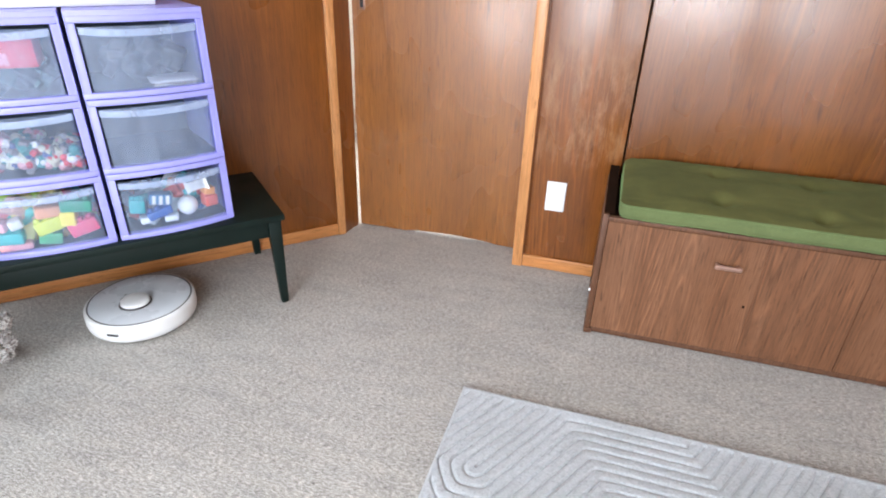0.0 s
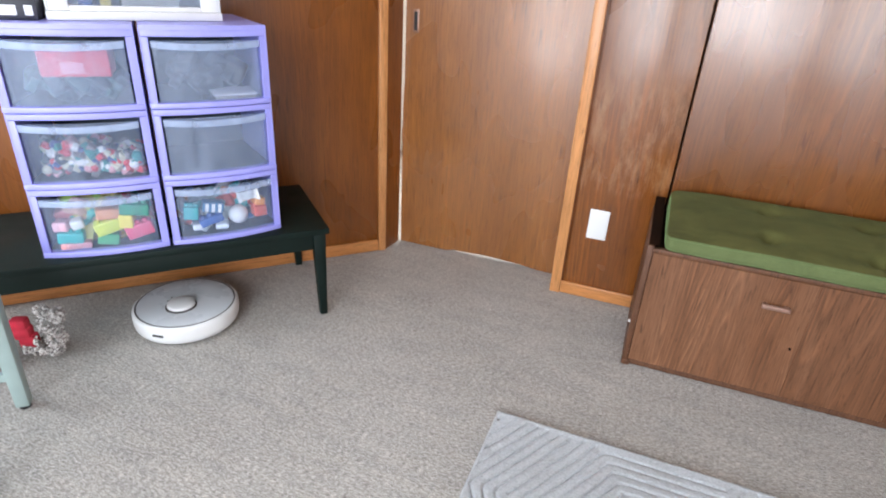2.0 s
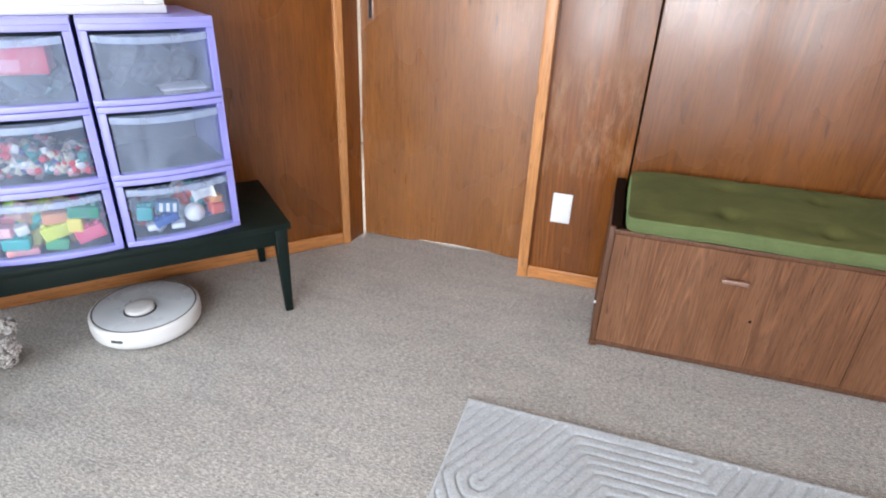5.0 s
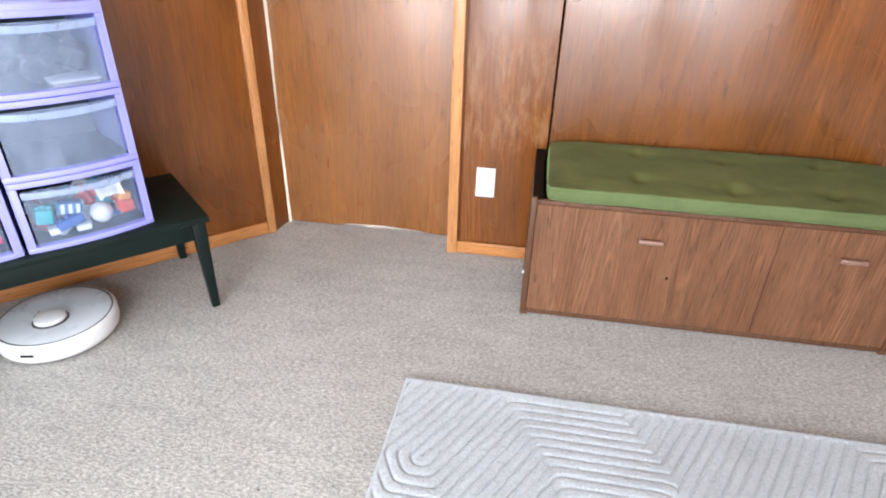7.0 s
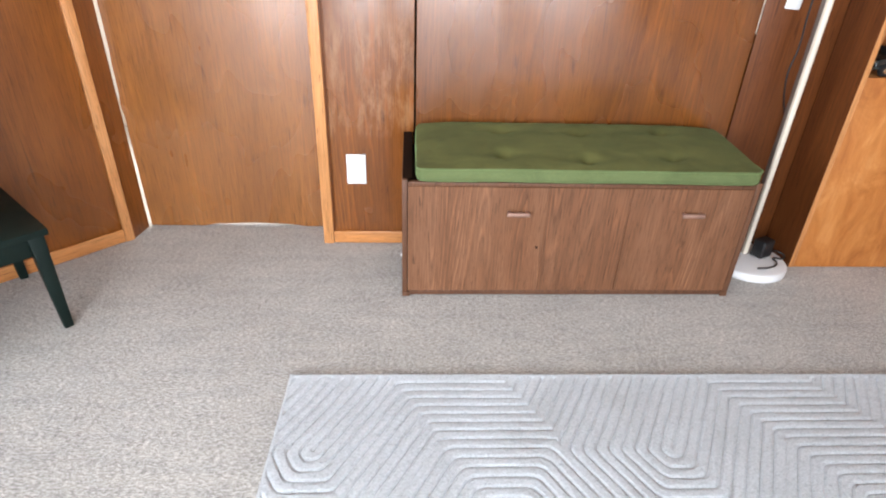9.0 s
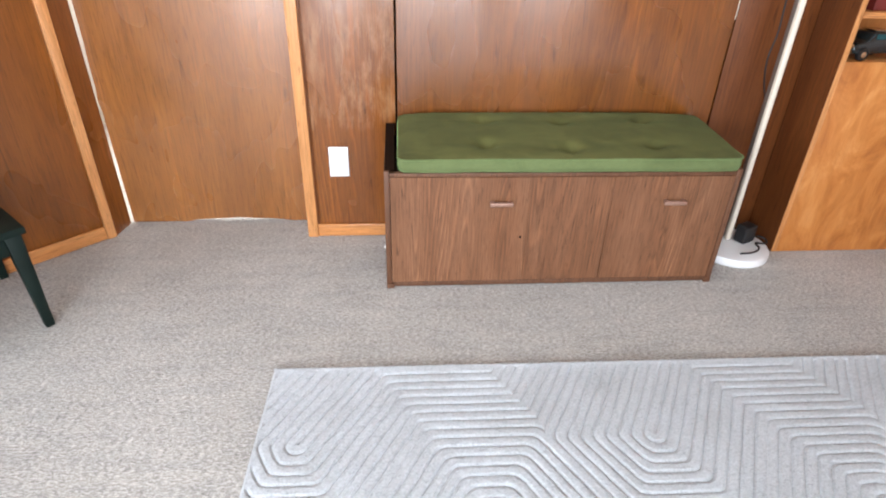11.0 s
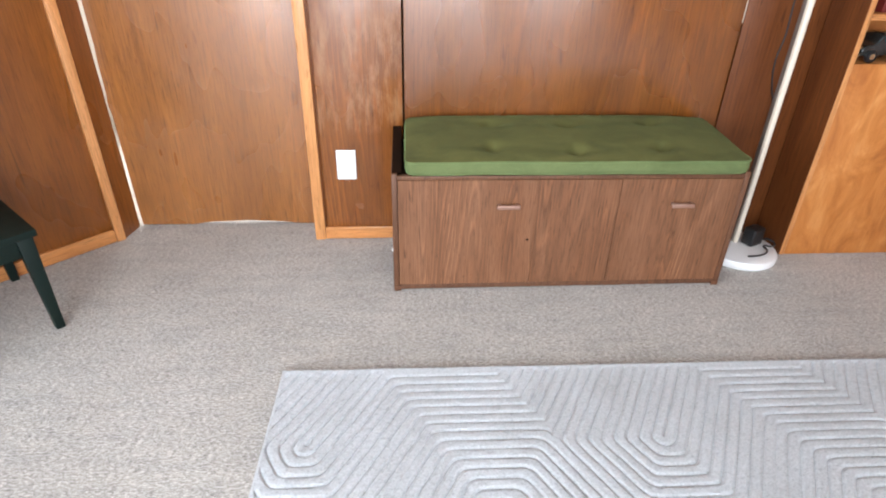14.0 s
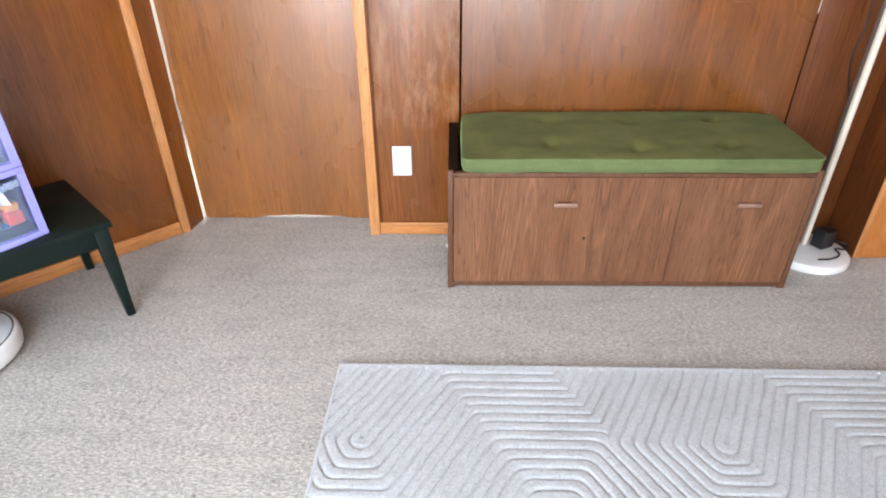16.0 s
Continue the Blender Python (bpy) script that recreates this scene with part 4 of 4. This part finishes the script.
def display_box():
    """A white framed case across both towers; only its lowest part comes into view."""
    z = BENCH_TOP + 3 * 0.2145 + 0.0115
    t = thing("display_case", pose(-1.406, 1.293, z, 0, 0, 51), "white framed case with a clear front on the drawer towers", "display case")
    w, d, h = 0.44, 0.22, 0.30
    part("base_ledge", box(-w / 2, w / 2, -0.012, d, 0.0, 0.022, 0.003), WHITE_PLASTIC, t)
    for s in (-1, 1):
        part("frame_post", box(*sorted((s * (w / 2 - 0.008), s * (w / 2 - 0.055))), 0.0, 0.02, 0.0225, h - 0.05, 0.003), WHITE_PLASTIC, t)
        part("side_wall", box(*sorted((s * (w / 2 - 0.002), s * (w / 2 - 0.0075))), 0.0, d - 0.004, 0.0225, h, 0.001), WHITE_PLASTIC, t)
    part("frame_rail", box(-w / 2 + 0.008, w / 2 - 0.008, 0.0, 0.02, h - 0.0495, h, 0.003), WHITE_PLASTIC, t)
    part("frame_rail", box(-w / 2 + 0.0555, w / 2 - 0.0555, 0.0, 0.018, 0.0225, 0.036, 0.002), WHITE_PLASTIC, t)
    part("back_wall", box(-w / 2 + 0.008, w / 2 - 0.008, d - 0.006, d, 0.0225, h), ROBOT_TOP, t, "", False)
    part("pane", box(-w / 2 + 0.0555, w / 2 - 0.0555, 0.006, 0.009, 0.0365, h - 0.05), CLEAR, t, "", False)
    for x, ww, c, n in ((-0.125, 0.034, (0.10, 0.16, 0.42), "blue"), (-0.075, 0.026, (0.78, 0.62, 0.16), "yellow"), (0.04, 0.15, (0.50, 0.50, 0.48), "grey")):
        b = thing("card_box", t.matrix_basis @ pose(x, 0.06, 0.0225), n + " card box inside the white case", "box")
        part("body", box(-ww / 2, ww / 2, 0.0, 0.12, 0.0, 0.16, 0.002), plain(n + "_card", c, 0.6), b)
    k = thing("case", pose(-1.635, 1.085, z - 0.0005, 0, 0, 40), "black and grey printed box on the drawer tower", "box")
    part("body", box(-0.11, 0.08, -0.05, 0.12, 0.0, 0.05, 0.003), plain("black_card", (0.02, 0.02, 0.03), 0.4), k)
    for x, ww in ((0.012, 0.046), (0.062, 0.018), (-0.055, 0.028)):
        part("printed_bar", box(x - ww / 2, x + ww / 2, -0.0515, -0.0505, 0.012, 0.036, 0.0003, 1), WHITE_PLASTIC, k)


display_box()


# ---- things on the floor ----
def robot_vacuum():
    t = thing("robot_vacuum", pose(-1.424, 1.302, 0.0, 0, 0, -75), "round white robot vacuum with a raised sensor turret on the carpet", "robot vacuum")
    part("body", lathe([(0, 0.010), (0.150, 0.010), (0.166, 0.014), (0.172, 0.022), (0.175, 0.036), (0.175, 0.064), (0.1735, 0.074), (0.169, 0.0785), (0.164, 0.0795)], 96), WHITE_PLASTIC, t, "white body and bumper")
    part("ring", lathe([(0.1648, 0.0775), (0.1646, 0.0798), (0.1600, 0.0800), (0.1598, 0.0775)], 96), GREY_RING, t, "dark grey edge ring")
    part("top_plate", lathe([(0.1596, 0.0770), (0.1594, 0.0797), (0.157, 0.0806), (0.10, 0.0812), (0, 0.0815)], 96), ROBOT_TOP, t, "pale grey top plate")
    tur = lathe([(0.052, 0.0814), (0.051, 0.083), (0.047, 0.0835), (0.0465, 0.086)], 48)
    bmesh.ops.translate(tur, verts=tur.verts, vec=(0.032, 0.0, 0))
    turret = part("turret", tur, GREY_RING, t, "grey turret slot")
    cap = lathe([(0.0455, 0.082), (0.0455, 0.090), (0.0445, 0.0945), (0.040, 0.0972), (0.02, 0.098), (0, 0.0982)], 48)
    bmesh.ops.translate(cap, verts=cap.verts, vec=(0.032, 0.0, 0))
    part("turret_cap", cap, WHITE_PLASTIC, turret, "white turret cap")
    part("slot", box(-0.006, 0.006, -0.1765, -0.172, 0.034, 0.062, 0.002), BLACK_PLASTIC, t, "small black sensor slot")
    port = box(0.1725, 0.1765, -0.019, 0.019, 0.044, 0.053, 0.0015)
    bmesh.ops.rotate(port, verts=port.verts, cent=(0, 0, 0), matrix=Matrix.Rotation(radians(-3), 3, "Z"))
    part("charging_port", port, BLACK_PLASTIC, t, "flat black slot in the bumper")
    for s in (-1, 1):
        part("button", box(s * 0.012 - 0.006, s * 0.012 + 0.006, -0.060, -0.056, 0.0808, 0.0818, 0.0006, 1), GREY_RING, t)
        part("wheel", box(s * 0.11 - 0.012, s * 0.11 + 0.012, -0.03, 0.03, 0.0, 0.03, 0.008, 3), BLACK_PLASTIC, t)


robot_vacuum()


def pale_stool():
    t = thing("stool", pose(-1.516, 0.764, 0, 0, 0, 40), "pale teal painted wooden stool with black glides beside the bench", "stool")
    s = 0.33
    for x in (0, -s):
        for y in (0, -s):
            leg = part("leg", tapered(x, y, 0.012, 0.44, 0.034, 0.044, None, (0, 0)), PALE_PAINT, t)
            part("glide", lathe([(0, 0), (0.013, 0), (0.015, 0.004), (0.014, 0.0118), (0, 0.0118)], 20), BLACK_PLASTIC, leg, "black rubber glide").location = (x, y, 0)
    for y in (0, -s):
        part("rung", box(-s + 0.02, -0.02, y - 0.009, y + 0.009, 0.10, 0.125, 0.003), PALE_PAINT, t)
    part("seat", box(-s - 0.03, 0.03, -s - 0.03, 0.03, 0.4405, 0.468, 0.008, 3), PALE_PAINT, t)


pale_stool()


def soft_toy():
    rng = random.Random(8)
    fur = islands("grey_white_fur", (0.66, 0.62, 0.60), (0.80, 0.77, 0.75), (0.34, 0.30, 0.28), (0.84, 0.82, 0.80), rough=0.95)
    red = plain("red_cloth", (0.62, 0.03, 0.06), 0.8, 0, 0.2, 30)
    bm = bmesh.new()
    lumps = [(0, 0, 0.035, 0.042), (0.03, 0.02, 0.10, 0.036), (-0.03, 0.0, 0.03, 0.03), (0.045, -0.015, 0.02, 0.022), (0.055, 0.02, 0.13, 0.020), (0.0, 0.04, 0.135, 0.018), (0.05, -0.005, 0.055, 0.026)]
    for x, y, z, r in lumps:
        for _ in range(70):
            d = Vector((rng.gauss(0, 1), rng.gauss(0, 1), rng.gauss(0, 1))).normalized()
            p = Vector((x, y, z)) + d * r
            if p.z < 0.006:
                p.z = 0.006
            one = bmesh.new()
            bmesh.ops.create_icosphere(one, subdivisions=1, radius=rng.uniform(0.004, 0.0085))
            bmesh.ops.translate(one, verts=one.verts, vec=p)
            bm = join(bm, one)
    count = len(bm.faces)
    for a, b in ((-0.045, 0.085), (-0.035, 0.055), (-0.05, 0.115)):
        bm = box(a - 0.018, a + 0.03, -0.03, 0.01, b - 0.02, b + 0.022, 0.009, 2, bm)
    bm.faces.ensure_lookup_table()
    for f in bm.faces[count:]:
        f.material_index = 1
    ob = part("soft_toy", bm, (fur, red), None)
    ob.matrix_basis = pose(-1.70, 0.965, 0.0, 0, 0, 30)
    tagged(ob, "small shaggy grey-white soft toy with red cloth under the bench", "soft toy")


soft_toy()


def cloth_bag():
    navy = plain("navy_cloth", (0.012, 0.016, 0.035), 0.85, 0, 0.3, 40)
    t = thing("cloth_bag", pose(-1.83, 0.83, 0, 0, 0, 35), "small dark navy cloth bag beside the bench", "bag")
    bm = box(-0.07, 0.07, -0.055, 0.055, 0.0, 0.115, 0.03, 4)
    for v in bm.verts:
        v.co += 0.012 * v.co.z / 0.115 * Vector(noise.noise_vector(v.co * 14))
    part("body", bm, navy, t)
    part("handle", cable_bm([(-0.03, 0, 0.10), (-0.025, 0, 0.15), (0.025, 0, 0.15), (0.03, 0, 0.10)], 0.005), navy, t)


def cable_bm(points, radius):
    """A bent cord as a mesh, swept with six sides."""
    bm = bmesh.new()
    rings = []
    for n, p in enumerate(points):
        a, b = Vector(points[max(n - 1, 0)]), Vector(points[min(n + 1, len(points) - 1)])
        d = (b - a).normalized()
        u = d.orthogonal().normalized()
        w = d.cross(u)
        rings.append([bm.verts.new(Vector(p) + radius * (math.cos(k * math.pi / 3) * u + math.sin(k * math.pi / 3) * w)) for k in range(6)])
    for a, b in zip(rings, rings[1:]):
        for k in range(6):
            bm.faces.new((a[k], a[(k + 1) % 6], b[(k + 1) % 6], b[k]))
    bm.faces.new(rings[0][::-1])
    bm.faces.new(rings[-1])
    bmesh.ops.recalc_face_normals(bm, faces=bm.faces[:])
    return bm


cloth_bag()


# ---- the rug: ribs that run round hexagonal tongues ----
def rug():
    long, deep, base, rib = 2.45, 1.70, 0.0080, 0.0064
    step, drop = 0.475, 0.226
    period = (0.866 * step + 0.5 * drop) / 17.85
    ups = [(-0.155 + 2 * step * 0.974 * k, 1.018) for k in range(-1, 4)]
    ox, oy = -0.264, 1.296
    xs = np.r_[np.arange(0, 2.0, 0.0026), np.arange(2.0, long + 0.001, 0.0075)]
    ys = np.r_[np.arange(0, 0.60, 0.0026), np.arange(0.60, deep + 0.001, 0.0075)]
    X, Y = np.meshgrid(ox + xs, oy - ys, indexing="ij")

    def hexagonal(p):
        """Coordinates across the three rib directions, from p."""
        dx, dy = X - p[0], Y - p[1]
        return dy, 0.866 * dx + 0.5 * dy, 0.5 * dy - 0.866 * dx

    def rounded(*sides):
        """The largest of three, with the corners between them eased."""
        return 0.007 * np.log(sum(np.exp(np.clip(v, 0, 3) / 0.007) for v in sides))

    f = np.full(X.shape, 9.0)
    for u in ups:
        for sign, p, q in ((1, u, (u[0] + step, u[1] - drop)), (-1, (u[0] + step, u[1] - drop), u)):
            a, b, c = hexagonal(p)
            d, e, _ = hexagonal(q)
            mine = np.where(sign * (a + b) > 0, np.abs(c), rounded(np.abs(a), np.abs(b), np.abs(c)))
            beyond = (sign * e > 0) & (sign * d > 0) & (sign * c < 0)
            f = np.minimum(f, np.where(beyond, 9.0, mine))
    phase = (f / period) % 1.0
    ridge = np.clip((0.5 - np.abs(phase - 0.5) - 0.03) / 0.28, 0, 1)
    ridge = np.sqrt(1 - (1 - ridge) ** 2)
    edge = np.minimum.reduce([X - ox, ox + long - X, oy - Y, Y - oy + deep])
    Z = base + rib * np.where(edge < 0.013, np.sqrt(np.clip(edge / 0.005, 0, 1)), ridge)
    Z = Z + 0.007 * np.exp(-(oy - Y) / 0.03)
    wob = np.random.RandomState(5).rand(*Z.shape) - 0.5
    Z = Z + (0.0042 - 0.0024 * ridge) * wob
    Z[0, :] = Z[-1, :] = Z[:, -1] = 0.0085
    Z[:, 0] = 0.0155
    nx, ny = X.shape
    verts = np.stack([X - ox, Y - oy, Z], -1).reshape(-1, 3)
    i, j = np.meshgrid(np.arange(nx - 1), np.arange(ny - 1), indexing="ij")
    q = np.stack([i * ny + j, i * ny + j + 1, (i + 1) * ny + j + 1, (i + 1) * ny + j], -1).reshape(-1, 4)
    ring = [k * ny for k in range(nx)] + [(nx - 1) * ny + k for k in range(1, ny)] + [k * ny + ny - 1 for k in range(nx - 2, -1, -1)] + [k for k in range(ny - 2, 0, -1)]
    low = verts[ring].copy()
    low[:, 2] = 0.0005
    start = len(verts)
    verts = np.r_[verts, low]
    n = len(ring)
    skirt = [(ring[k], start + k, start + (k + 1) % n, ring[(k + 1) % n]) for k in range(n)]
    me = bpy.data.meshes.new("rug")
    me.from_pydata(verts.tolist(), [], q.tolist() + skirt)
    me.materials.append(RUG)
    me.polygons.foreach_set("use_smooth", [True] * len(me.polygons))
    me.update()
    ob = new("rug", me)
    ob.matrix_basis = pose(ox, oy, 0.0, 0, 0, -0.6)
    tagged(ob, "pale grey rug with raised ribs in a hexagonal maze", "rug")


rug()
